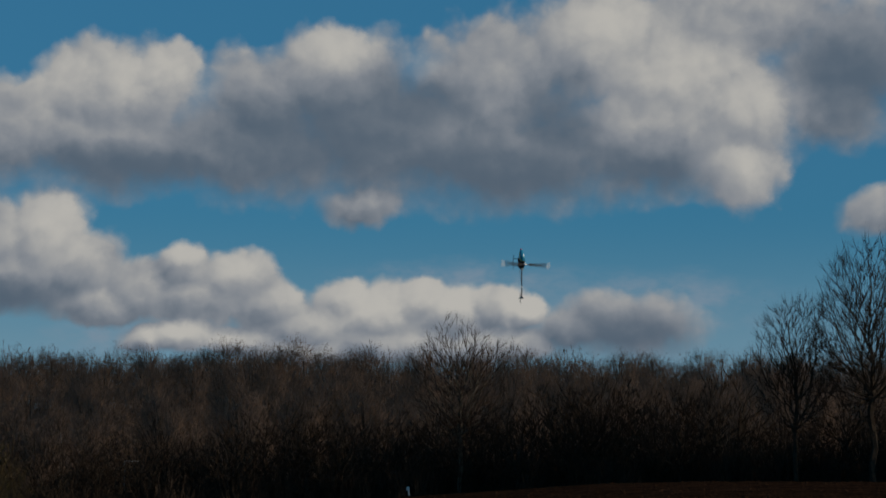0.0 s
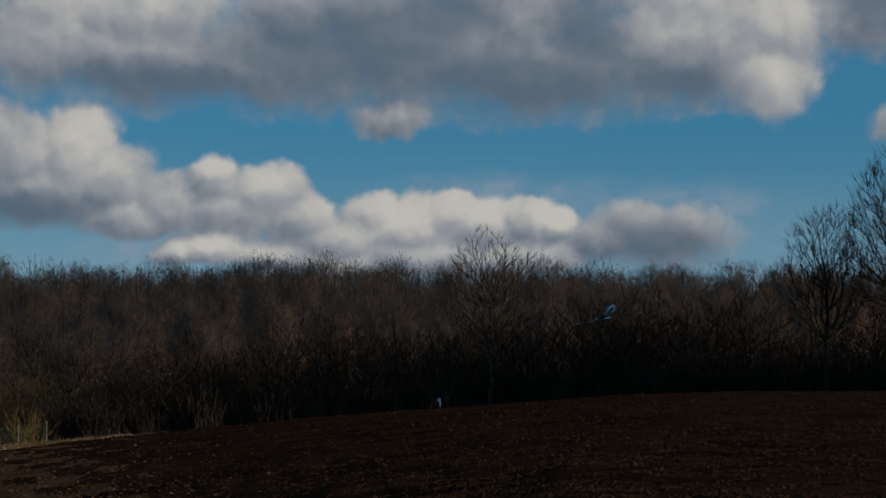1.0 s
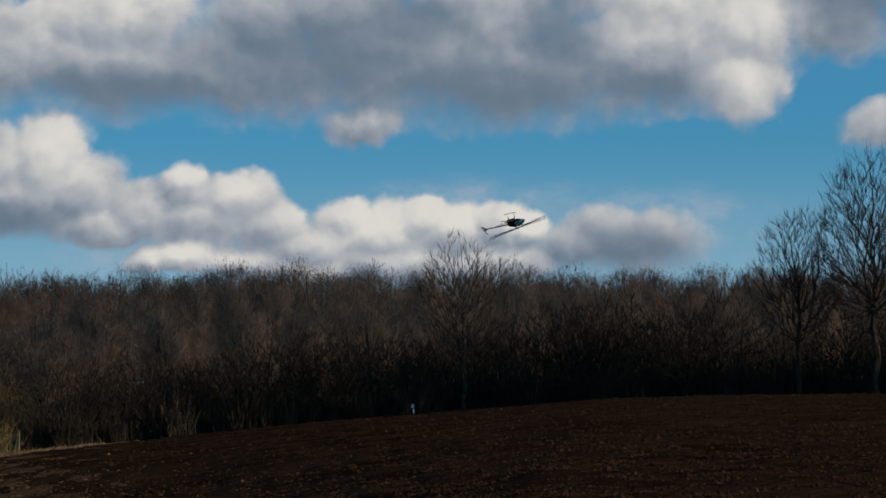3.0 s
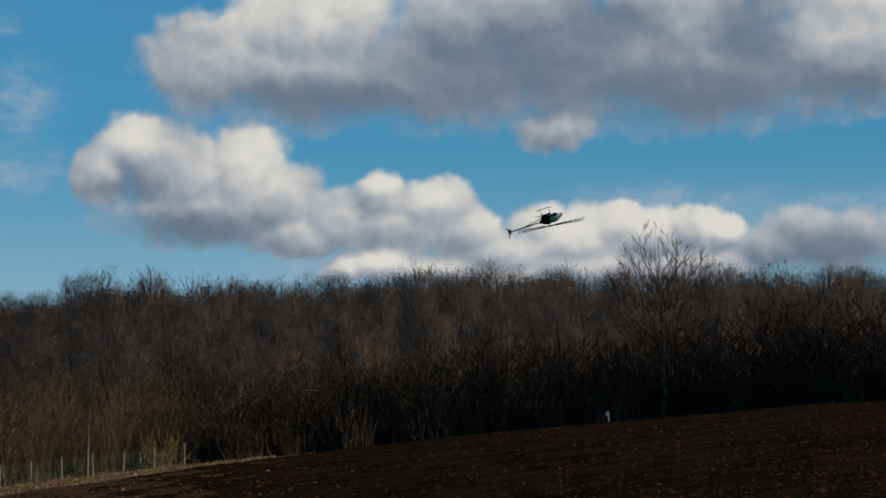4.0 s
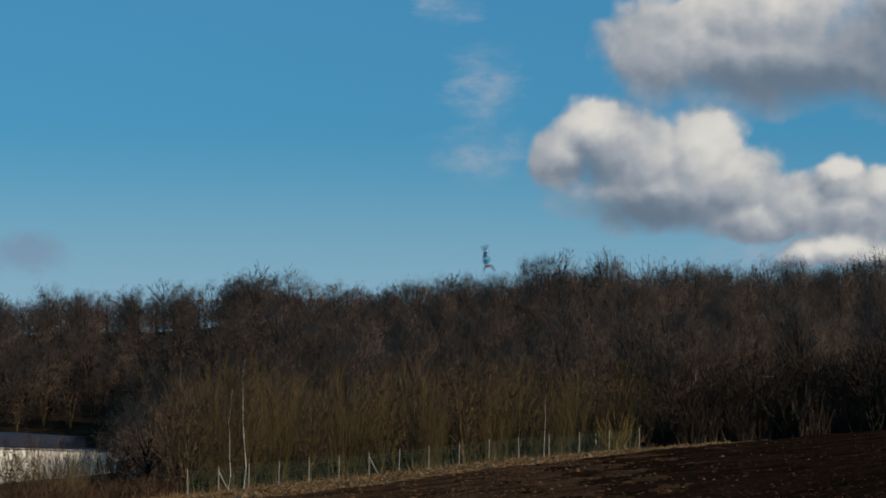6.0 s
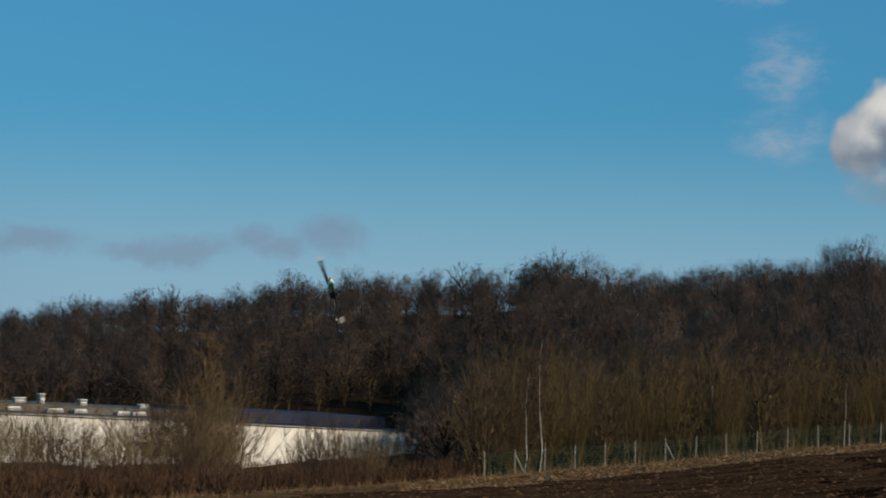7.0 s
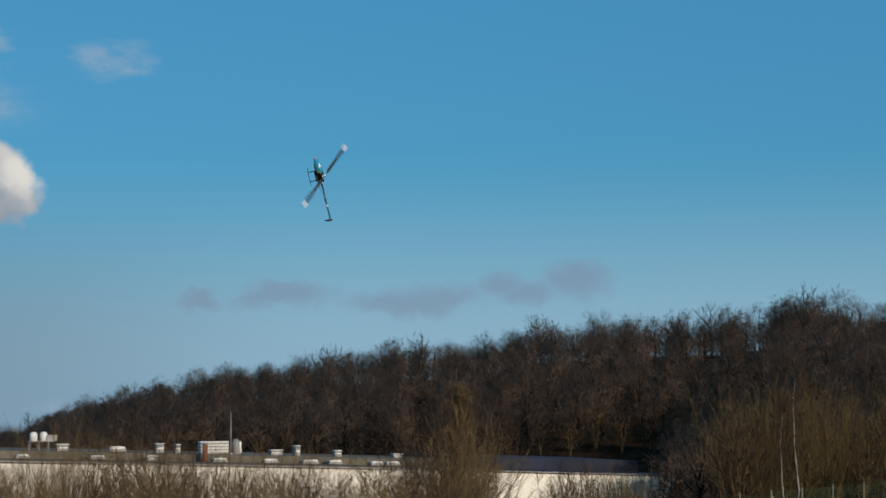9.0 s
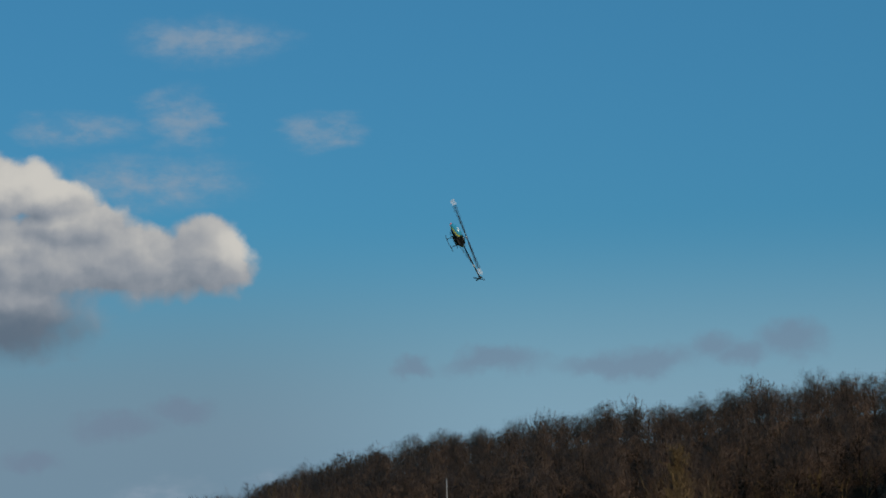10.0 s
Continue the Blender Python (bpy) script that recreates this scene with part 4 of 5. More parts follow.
def make_hall():
    hall = tagged(new("factory_hall"), "long low white-clad factory hall with a flat roof, behind bare bushes", "building")
    d = (hall_line(47) - hall_line(26.5)).normalized()
    back = Vector((-d.y, d.x, 0))
    if back.dot(spot(35, 1)) < 0:
        back = -back
    for k in range(4):
        a, b = hall_line(HALL_AZ[k]), hall_line(HALL_AZ[k + 1])
        za, zb = hall_top(HALL_AZ[k]), hall_top(HALL_AZ[k + 1])
        four = [a, b, b + back * 45, a + back * 45]
        part("wall", prism(four, [-26] * 4, [za - 0.35, zb - 0.35, zb - 0.35, za - 0.35]), WALL_WHITE, hall, "bright white metal cladding")
        eaves = [a - back * 0.4, b - back * 0.4, b + back * 45, a + back * 45]
        mat = ROOF_DARK if k == 0 else ROOF_PALE
        roof = part("roof", prism(eaves, [za - 0.35, zb - 0.35, zb - 0.35, za - 0.35], [za, zb, zb, za]), mat, hall)
        rise = 1.9 if k == 0 else 1.2
        up = [a + back * 14, b + back * 14, b + back * 44, a + back * 44]
        part("roof_rise", prism(up, [za, zb, zb, za], [za + rise, zb + rise, zb + rise, za + rise]), mat, roof)
        part("gutter", prism([a - back * 0.55, b - back * 0.55, b - back * 0.4, a - back * 0.4], [za - 0.3, zb - 0.3, zb - 0.3, za - 0.3], [za - 0.1, zb - 0.1, zb - 0.1, za - 0.1]), METAL_GREY, roof)
    return hall, back


hall, hall_back = make_hall()


def on_roof(az, depth):
    p = hall_line(az) + hall_back * depth
    return Vector((p.x, p.y, hall_top(az) + (1.4 if depth > 16 else 0.25)))


def roof_unit(az, depth, wide, high, kind):
    p = on_roof(az, depth)
    wide, high = (wide * 0.55, high * 0.8) if kind in ("vent", "skylight") else (wide, high)
    turn = math.atan2(hall_back.y, hall_back.x) - math.pi / 2
    if kind == "vent":
        thing = tagged(new("roof_vent"), "pale metal ventilator on the hall roof", "ventilator", "roof ventilators")
        part("body", block((wide, 1.6, high), (0, 0, high / 2 - 0.2), 0.08), METAL_GREY, thing)
        part("cap", block((wide + 0.12, 1.75, 0.18), (0, 0, high), 0.06), METAL_PALE, thing)
        part("louvre", block((wide * 0.8, 0.06, high * 0.25), (0, -0.83, high * 0.4)), METAL_PALE, thing)
    elif kind == "skylight":
        thing = tagged(new("skylight"), "long low pale rooflight on the hall roof", "skylight", "rooflights")
        part("kerb", block((wide, 2.2, 0.4), (0, 0, 0.05), 0.05), METAL_GREY, thing)
        part("dome", block((wide - 0.3, 1.9, high * 0.7), (0, 0, high * 0.35 + 0.2), 0.12), METAL_PALE, thing)
    elif kind == "louvre_stack":
        thing = tagged(new("cooling_unit"), "white louvred cooling unit on the hall roof", "cooling unit")
        part("frame", block((wide, 2.0, high), (0, 0, high / 2 - 0.2), 0.05), METAL_GREY, thing)
        n = 4
        for i in range(n):
            part("slat", block((wide + 0.15, 2.2, high / n * 0.55), (0, 0, (i + 0.5) * high / n), 0.04), METAL_PALE, thing)
    elif kind == "pipe":
        thing = tagged(new("exhaust_pipe"), "rusty red exhaust pipe with a cowl", "pipe")
        part("pipe", tube([(0, 0, -0.3), (0, 0, high)], [wide / 2, wide / 2], 14), RUST, thing)
        part("cowl", tube([(0, 0, high), (0, 0, high + 0.3)], [wide * 0.8, wide * 0.5], 14), METAL_GREY, thing)
    elif kind == "tower":
        thing = tagged(new("filter_tower"), "grey sheet-metal filter tower on the hall roof", "tower")
        part("shell", tube([(0, 0, -0.3), (0, 0, high * 0.8), (0, 0, high)], [wide / 2, wide / 2, wide * 0.2], 14), METAL_GREY, thing)
        part("ladder", block((0.4, 0.1, high * 0.8), (wide / 2 + 0.1, 0, high * 0.4)), METAL_PALE, thing)
    elif kind == "mast":
        thing = tagged(new("antenna_mast"), "thin grey antenna mast on the hall roof", "mast")
        part("pole", tube([(0, 0, -0.3), (0, 0, high * 0.5), (0, 0, high)], [0.12, 0.10, 0.06], 8), METAL_GREY, thing)
        part("base_plate", block((0.8, 0.8, 0.2), (0, 0, -0.1), 0.03), METAL_GREY, thing)
    else:
        thing = tagged(new("silo_pair"), "two small white tanks on a steel frame", "tank")
        for x in (-0.8, 0.8):
            part("tank", tube([(x, 0, 1.3), (x, 0, 1.5), (x, 0, 2.5), (x, 0, 2.8)], [0.4, 0.62, 0.62, 0.3], 16), METAL_PALE, thing, "white tank")
        for x in (-1.5, 0, 1.5):
            for y in (-0.6, 0.6):
                part("leg", tube([(x, y, -0.4), (x, y, 1.35)], [0.07, 0.07], 6), METAL_GREY, thing)
        part("deck", block((4.0, 1.8, 0.15), (0.3, 0, 1.3), 0.03), METAL_GREY, thing)
        part("railing", block((1.6, 0.06, 1.0), (2.0, -0.8, 1.8)), METAL_GREY, thing)
    thing.matrix_basis = Matrix.Translation(p) @ Matrix.Rotation(turn, 4, "Z")


for row in ((43.1, 18, 3, 3, "tanks"), (42.45, 18, 3.4, 1.1, "vent"), (41.7, 12, 4.5, 0.5, "skylight"), (40.85, 20, 5.0, 0.9, "skylight"), (40.2, 12, 3.0, 0.7, "vent"),
            (39.65, 20, 2.4, 1.6, "vent"), (39.15, 20, 1.5, 1.5, "vent"), (38.7, 12, 0.9, 2.6, "pipe"), (38.45, 9, 4.2, 0.6, "skylight"), (38.12, 20, 4.6, 2.0, "louvre_stack"), (37.62, 20, 1, 6.8, "mast"),
            (37.48, 20, 1.3, 2.4, "tower"), (37.0, 10, 4.5, 0.6, "skylight"), (36.35, 20, 3.6, 0.8, "vent"), (35.95, 9, 5.0, 0.6, "skylight"), (35.75, 20, 1.6, 1.8, "vent"), (35.1, 12, 4.2, 0.6, "skylight"),
            (34.6, 20, 2.2, 1.0, "vent"), (34.1, 9, 4.0, 0.6, "skylight"), (33.5, 12, 4.5, 0.5, "skylight"), (43.8, 10, 4.0, 0.5, "skylight"), (32.9, 20, 3.0, 0.6, "vent")):
    roof_unit(*row)

# ---- the fence along the straw margin ----


def make_fence():
    fence = tagged(new("wire_fence"), "green wire fence on pale concrete posts along the field margin", "fence")
    feet = []
    for k in range(16):
        az = 12.45 + 0.815 * k
        r = float(edge_r(az)) + 1.0
        feet.append(spot(az, r, ground_at(az, r)))
    post_me = None
    for k, p in enumerate(feet):
        bm = block((0.085, 0.085, 2.15), (0, 0, 0.775), 0.015)
        for v in bm.verts:
            if v.co.z > 1.7:
                v.co.x *= 0.8
                v.co.y *= 0.8
        if post_me is None:
            ob = part("post", bm, CONCRETE, fence)
            post_me = ob.data
        else:
            bm.free()
            ob = new("post", post_me)
            ob.parent = fence
        lean = random.Random(k)
        ob.matrix_basis = Matrix.Translation(p) @ pose(0, 0, 0, lean.uniform(-1.5, 1.5), lean.uniform(-1.5, 1.5), 20)
    for a, b in zip(feet, feet[1:]):
        bm = bmesh.new()
        d = b - a
        side = Vector((-d.y, d.x, 0)).normalized() * 0.004
        for i in range(8):
            h = Vector((0, 0, 0.08 + i * 0.22))
            q = [a + h - side, b + h - side, b + h + side + Vector((0, 0, 0.012)), a + h + side + Vector((0, 0, 0.012))]
            bm.faces.new([bm.verts.new(x) for x in q])
        for i in range(1, 22):
            f = a.lerp(b, i / 22)
            w = d.normalized() * 0.005
            q = [f - w + Vector((0, 0, 0.05)), f + w + Vector((0, 0, 0.05)), f + w + Vector((0, 0, 1.65)), f - w + Vector((0, 0, 1.65))]
            bm.faces.new([bm.verts.new(x) for x in q])
        tagged(part("wire_panel", bm, WIRE, fence), kind="stuff")
    for k in (14, 9):
        p = feet[k]
        d = (feet[k - 1] - p).normalized()
        part("brace", tube([p + Vector((0, 0, 1.5)), p + d * 1.0 + Vector((0, 0, 0.0))], [0.05, 0.05], 6), CONCRETE, fence)


make_fence()


def lamp_arm():
    post = tagged(new("signal_post"), "pale steel post with a short arm among the trees", "post")
    r = float(edge_r(9.2)) + 8.0
    p = spot(9.24, r, ground_at(9.24, r))
    top = EYE_Z + r * math.tan(radians(0.0)) - p.z
    part("pole", tube([(0, 0, -0.3), (0, 0, top)], [0.04, 0.035], 8), DULL, post)
    part("arm", tube([(0, 0, top - 0.05), (1.35, 0, top - 0.05)], [0.05, 0.04], 8), METAL_GREY, post)
    part("strut", tube([(0, 0, top - 1.0), (1.0, 0, top - 0.75)], [0.025, 0.025], 6), DULL, post)
    post.matrix_basis = Matrix.Translation(p) @ Matrix.Rotation(radians(9), 4, "Z")
    mark = tagged(new("marker_post"), "small white marker post at the foot of the trees", "marker post")
    r = float(edge_r(0.92)) + 0.8
    p = spot(0.92, r, ground_at(0.92, r))
    part("stake", tube([(0, 0, -0.2), (0, 0, 0.6)], [0.08, 0.07], 8), WHITE_AND_GLINT, mark)
    part("plate", block((0.3, 0.04, 0.35), (-0.08, -0.1, 0.75), 0.01), WHITE_AND_GLINT, mark)
    mark.matrix_basis = Matrix.Translation(p)


lamp_arm()

# ---- single trees ----
big = split_plant("oak_tree", hull_tree(301, 16.6, 9.2, 0.36, 1400, 0.03, 0.22, 6), (GREY_BARK, TWIG_BROWN), "tall twin-stemmed leafless tree rising above the hedge", "tree")
plant(big, -0.6, 187, 0.6)
tall = split_plant("tall_tree", hull_tree(305, 21.2, 11.0, 0.36, 2200, 0.03, 0.30, 6), (BARK, TWIG_DARK_SHADED), "tall leafless tree with a wide rounded crown", "tree")
plant(tall, -12.72, 172, 1.0)
slim = split_plant("slender_tree", hull_tree(309, 16.7, 7.8, 0.32, 1400, 0.028, 0.2, 6), (BARK, TWIG_DARK_SHADED), "slender leafless tree beside the taller one", "tree")
plant(slim, -10.5, 173, 2.0)
red = split_plant("reddish_tree", hull_tree(313, 17.5, 7.5, 0.2, 900, 0.036, 0.2), (BARK, TWIG_BROWN), "reddish-brown leafless tree at the wood's edge", "tree")
plant(red, -14.9, 176, 0.3)
poplar = split_plant("poplar_tree", crown_tree(317, 14.6, 5.6, 0.08, 60, 8, 5, 5, 0.045, 0.18, 1, 1, True), (TWIG_PALE, TWIG_PALE), "narrow pale-brown leafless poplar", "tree")
plant(poplar, 32.32, 262, 0.0, 1.15)

birch = split_plant("birch_tree", crown_tree(321, 12.6, 3.8, 0.3, 16, 6, 5, 4, 0.028, 0.055, 1, 1), (BIRCH, TWIG_BROWN), "slim white-stemmed leafless birch behind the fence", "tree", "birches")
plant(birch, 23.18, 157, 0.0, 0.92)
for az, r, turn, size in ((23.62, 156, 1.0, 0.7), (15.05, 177, 2.0, 0.6), (18.6, 190, 3.0, 0.7), (20.9, 192, 4.0, 0.72), (16.6, 230, 1.7, 0.9), (11.0, 240, 2.2, 1.05), (13.6, 232, 5.0, 0.9), (25.2, 190, 5.5, 0.55)):
    plant_copy(birch, az, r, turn, size)


def edge_trees():
    """Hedge trees along the top of the field, with cloud shade put into their dark colour."""
    kinds = []
    for i in range(5):
        t = split_plant("hedge_tree", hull_tree(330 + i, 9.2, 8.6, 0.1, 520, 0.036, 0.12, 9, 1 + i % 3), (BARK, TWIG_DARK_SHADED), "leafless hedge tree at the top of the field, coloured dark for cloud shade", "tree", "hedge trees")
        kinds.append(t)
    spots = []
    az = -21.0
    while az < 11.6:
        low = -11.5 < az < -9 or -13.5 < az < -12
        spots.append((az, float(edge_r(az)) + dice.uniform(3, 9), dice.uniform(0, 6.28), dice.uniform(0.62, 0.8) if low else dice.uniform(0.95, 1.18) if -9.2 < az < -2.6 else dice.uniform(0.75, 1.1)))
        az += dice.uniform(0.45, 0.75)
    for n, (az, r, turn, size) in enumerate(spots):
        if n < 5:
            plant(kinds[n], az, r, turn, size)
        else:
            plant_copy(kinds[n % 5], az, r, turn, size)


def coppice():
    """Slender ochre saplings behind the fence."""
    kinds = []
    for i in range(4):
        form = hull_tree(350 + i, 9.2, 5.2, 0.12, 420, 0.034, 0.07, 6, 4, 0.0, 0.6) if i % 2 else shrub(350 + i, 9.5, 7.0, 34, 44, 0.033, 1.6 + 0.25 * i)
        kinds.append(split_plant("sapling_clump", form, (TWIG_OCHRE, TWIG_BROWN if i == 1 else TWIG_OCHRE), "tall clump of ochre leafless saplings behind the fence", "sapling clump", "sapling clumps"))
    n = 0
    for row in range(4):
        az = 11.9 + dice.uniform(0, 0.6)
        while az < 25.3:
            r = float(edge_r(az)) + 7 + row * 11 + dice.uniform(-3, 3)
            size = dice.uniform(0.5, 1.1) * (1 + 0.05 * row) * (0.62 if az < 12.6 else 1) * (0.72 if az > 25.4 else 1)
            turn = dice.uniform(0, 6.28)
            if n < 4:
                plant(kinds[n], az, r, turn, size)
            else:
                plant_copy(kinds[n % 4], az, r, turn, size)
            n += 1
            az += dice.uniform(0.75, 1.25)
    for az, r, size in ((26.6, 408, 1.25), (27.3, 414, 1.4), (27.9, 409, 1.2), (28.6, 416, 1.45), (29.3, 410, 1.3), (30.1, 415, 1.2), (31.0, 411, 1.05), (41.6, 402, 1.3), (42.3, 405, 1.15), (40.9, 404, 1.0)):
        plant_copy(kinds[1], az, r, az, size * 0.9)
    gold = split_plant("golden_bush", shrub(360, 4.4, 5.0, 46, 16, 0.05, 1.0), (TWIG_GOLD, TWIG_GOLD), "low bush of golden-yellow twigs behind the fence", "bush")
    plant(gold, 13.1, 182.5, 0.0, 0.85)


def hall_bushes():
    """Bare bushes between the field and the hall."""
    kinds = []
    for i in range(4):
        form = hull_tree(370 + i, 6.0, 6.4, 0.06, 420, 0.026, 0.06, 6, 7, 0.05, 0.45) if i % 2 else shrub(370 + i, 8.4, 7.0, 48, 30, 0.026, 1.2)
        kinds.append(split_plant("bare_bush", form, (TWIG_BROWN, TWIG_PALE if i > 0 else TWIG_BROWN), "tall bare bush with many thin brown stems", "bush", "bushes before the hall"))
    n = 0
    for row, (r0, top) in enumerate(((240, 0.0), (200, -0.2), (155, -0.45))):
        az = 26.8 + row * 0.5
        while az < 47:
            r = r0 + dice.uniform(-14, 14)
            want = np.interp(az, (26, 28.3, 28.6, 30, 30.2, 31.3, 31.6, 33, 35, 38, 41, 46), (-2.1, -2.1, -2.15, -2.2, -3.0, -3.0, -1.95, -1.62, -1.85, -1.75, -1.5, -1.75)) + top + dice.uniform(-0.35, 0.08)
            g = ground_at(az, r)
            high = EYE_Z + r * math.tan(radians(float(want))) - g
            size = max(0.35, min(2.0, high / 5.8))
            if n < 4:
                plant(kinds[n], az, r, dice.uniform(0, 6.28), size)
            else:
                plant_copy(kinds[n % 4], az, r, dice.uniform(0, 6.28), size)
            n += 1
            az += dice.uniform(0.6, 1.05)
    stout = split_plant("bare_bush", shrub(376, 8.0, 6.0, 20, 20, 0.06, 1.3), (BARK, TWIG_DARK_SHADED), "dark bare bush of stout stems beside the hall wall", "bush", "bushes before the hall")
    plant(stout, 28.1, 318, 0.4, 0.9)
    for k, (az, r, el) in enumerate(((26.6, 318, -2.2), (27.1, 322, -2.15), (27.7, 315, -2.3), (28.6, 318, -2.1), (29.2, 312, -2.15), (29.8, 316, -2.25), (36.9, 290, -1.75), (38.1, 296, -1.6), (40.8, 285, -1.55), (42.0, 280, -1.5), (43.1, 285, -1.45))):
        high = EYE_Z + r * math.tan(radians(el)) - ground_at(az, r)
        plant_copy(stout if az < 30 else kinds[k % 4], az, r, k * 1.7, max(0.5, high / 5.4))
    for k, (az, r, size) in enumerate(((32.1, 258, 2.0), (32.6, 256, 1.8), (32.0, 255, 1.6), (32.7, 252, 1.5), (33.3, 250, 1.35), (31.5, 250, 1.2), (32.3, 246, 1.4))):
        plant_copy(kinds[k % 4], az, r, k, size)


def brambles():
    """Low red-brown brambles and dark thicket on the slope beyond the field."""
    low = [shrub(380 + i, 1.9, 3.2, 30, 9, 0.05, 0.8) for i in range(4)]
    places = []
    for k in range(620):
        az = dice.uniform(25, 47)
        r = float(edge_r(az)) + dice.uniform(2, 75)
        p = spot(az, r, ground_at(az, r))
        places.append((p.x, p.y, p.z, dice.uniform(0, 6.28), dice.uniform(0.55, 1.15), dice.randrange(4)))
    stand("brambles", places, low, (BRAMBLE, BRAMBLE), "low red-brown brambles on the slope beyond the field", "brambles")
    places = []
    for k in range(190):
        az = dice.uniform(38.8, 48)
        r = float(edge_r(az)) + dice.uniform(4, 34)
        p = spot(az, r, ground_at(az, r))
        places.append((p.x, p.y, p.z, dice.uniform(0, 6.28), dice.uniform(0.9, 1.8), dice.randrange(4)))
    stand("dark_thicket", places, low, (TWIG_DARK_SHADED, TWIG_DARK_SHADED), "dark dense thicket beside the grassy track", "thicket")


edge_trees()
coppice()
hall_bushes()
brambles()

# ---- what lies on the field ----


def scatter(name, az, r, shape, faces, size, slot, mats, label, category, seed, lean=0.0, uneven=0.45):
    """Many small loose pieces joined into one mesh: one shape, turned, sized and jolted for each place."""
    rng = np.random.default_rng(seed)
    n, k = len(az), len(shape)
    x, y = -np.sin(np.radians(az)) * r, np.cos(np.radians(az)) * r
    z = land(az, r) + hash_wave(x, y) * 0.05
    v = np.array(shape, float)[None] * rng.uniform(1 - uneven, 1 + uneven, (n, k, 1)) * size[:, None, None]
    if lean:
        v[:, :, :2] += v[:, :, 2:] * rng.normal(0, lean, (n, 1, 2))
    w = rng.uniform(0, 6.28, n)[:, None]
    v = np.stack([v[..., 0] * np.cos(w) - v[..., 1] * np.sin(w) + x[:, None], v[..., 0] * np.sin(w) + v[..., 1] * np.cos(w) + y[:, None], v[..., 2] + z[:, None]], -1)
    f = (np.array(faces)[None] + (np.arange(n) * k)[:, None, None]).reshape(-1, 3)
    me = mesh_of(name, v.reshape(-1, 3).tolist(), f.tolist(), mats, np.repeat(slot, len(faces)))
    tagged(new(name, me), label, category, kind="stuff")


CLOD_SHAPE = ((1, 0, -0.15), (0, 1, -0.15), (-1, 0, -0.15), (0, -1, -0.15), (0.15, 0.1, 0.45))
CLOD_FACES = ((0, 1, 4), (1, 2, 4), (2, 3, 4), (3, 0, 4))
STALK_SHAPE = ((-0.045, 0, 0), (0.045, 0, 0), (0, 0, 1.0))


def litter_the_field():
    rng = np.random.default_rng(11)
    az = np.concatenate([rng.uniform(-20, 46, 76000), rng.uniform(14, 46, 26000), rng.uniform(-48, -20, 12000)])
    re = edge_r(az)
    far = np.where(az < -20, 40, re)
    r = 1 / rng.uniform(1 / (far + 15), 1 / (4 + 16), az.size) - 16
    # the plough left its clods in rows
    row = 0.55 + r * 0.008
    r = np.where(rng.random(az.size) < 0.7, np.round(r / row) * row + rng.normal(0, 0.16, az.size) * row, r)
    r = np.clip(r, 3, re - 0.3)
    size = (rng.gamma(3.0, 0.016, az.size) + 0.024) * (0.35 + 0.65 * r / 70)
    slot = (rng.random(az.size) < np.interp(az, (6, 16, 30), (0.0, 0.006, 0.009))).astype(int)
    size = np.where(slot == 1, size * 0.6, size)
    # clods take the same painted shade: dark to the right, sunlit copy towards the hall
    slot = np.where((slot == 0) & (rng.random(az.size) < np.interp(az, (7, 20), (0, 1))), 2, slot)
    scatter("soil_clods", az, r, CLOD_SHAPE, CLOD_FACES, size, slot, (SHADED_CLOD, STRAW, SUNLIT_CLOD), "brown clods of ploughed earth with bits of straw", "clods", 1)
    # lumps of straw and dry turf on the margin
    az = rng.uniform(10, 27, 5200)
    r = edge_r(az) * rng.uniform(np.interp(az, (9, 12, 15, 24, 28), (0.985, 0.95, 0.86, 0.84, 0.93)), 1.0)
    scatter("straw_lumps", az, r, CLOD_SHAPE, CLOD_FACES, rng.gamma(2.2, 0.05, az.size) + 0.05, (rng.random(az.size) < 0.3).astype(int), (STUBBLE, STRAW), "tan lumps of straw and dry turf on the margin", "straw", 4)
    az = rng.uniform(10, 45, 13000)
    r = edge_r(az) * rng.uniform(np.where(az < 26, 0.955, 0.97), 1.06)
    scatter("dry_stalks", az, r, STALK_SHAPE, ((0, 1, 2),), rng.gamma(3, np.where(az < 26, 0.075, 0.06)), np.zeros(az.size, int), (STRAW,), "dry straw-coloured stalks along the field margin", "dry grass", 2, 0.3)
    az = rng.uniform(22, 47, 26000)
    el = np.interp(az, (25, 30, 35, 38, 41, 46), (-5.4, -5.12, -4.93, -4.78, -4.62, -4.5)) - rng.uniform(0.0, 0.9, az.size)
    r = np.minimum(reach_at(az, el), edge_r(az) * 0.985)
    scatter("grass_blades", az, r, STALK_SHAPE, ((0, 1, 2),), rng.gamma(3, 0.035, az.size), (rng.random(az.size) < 0.3).astype(int), (BLADE, STRAW), "green and dry grass along the track", "grass", 3, 0.4)


litter_the_field()


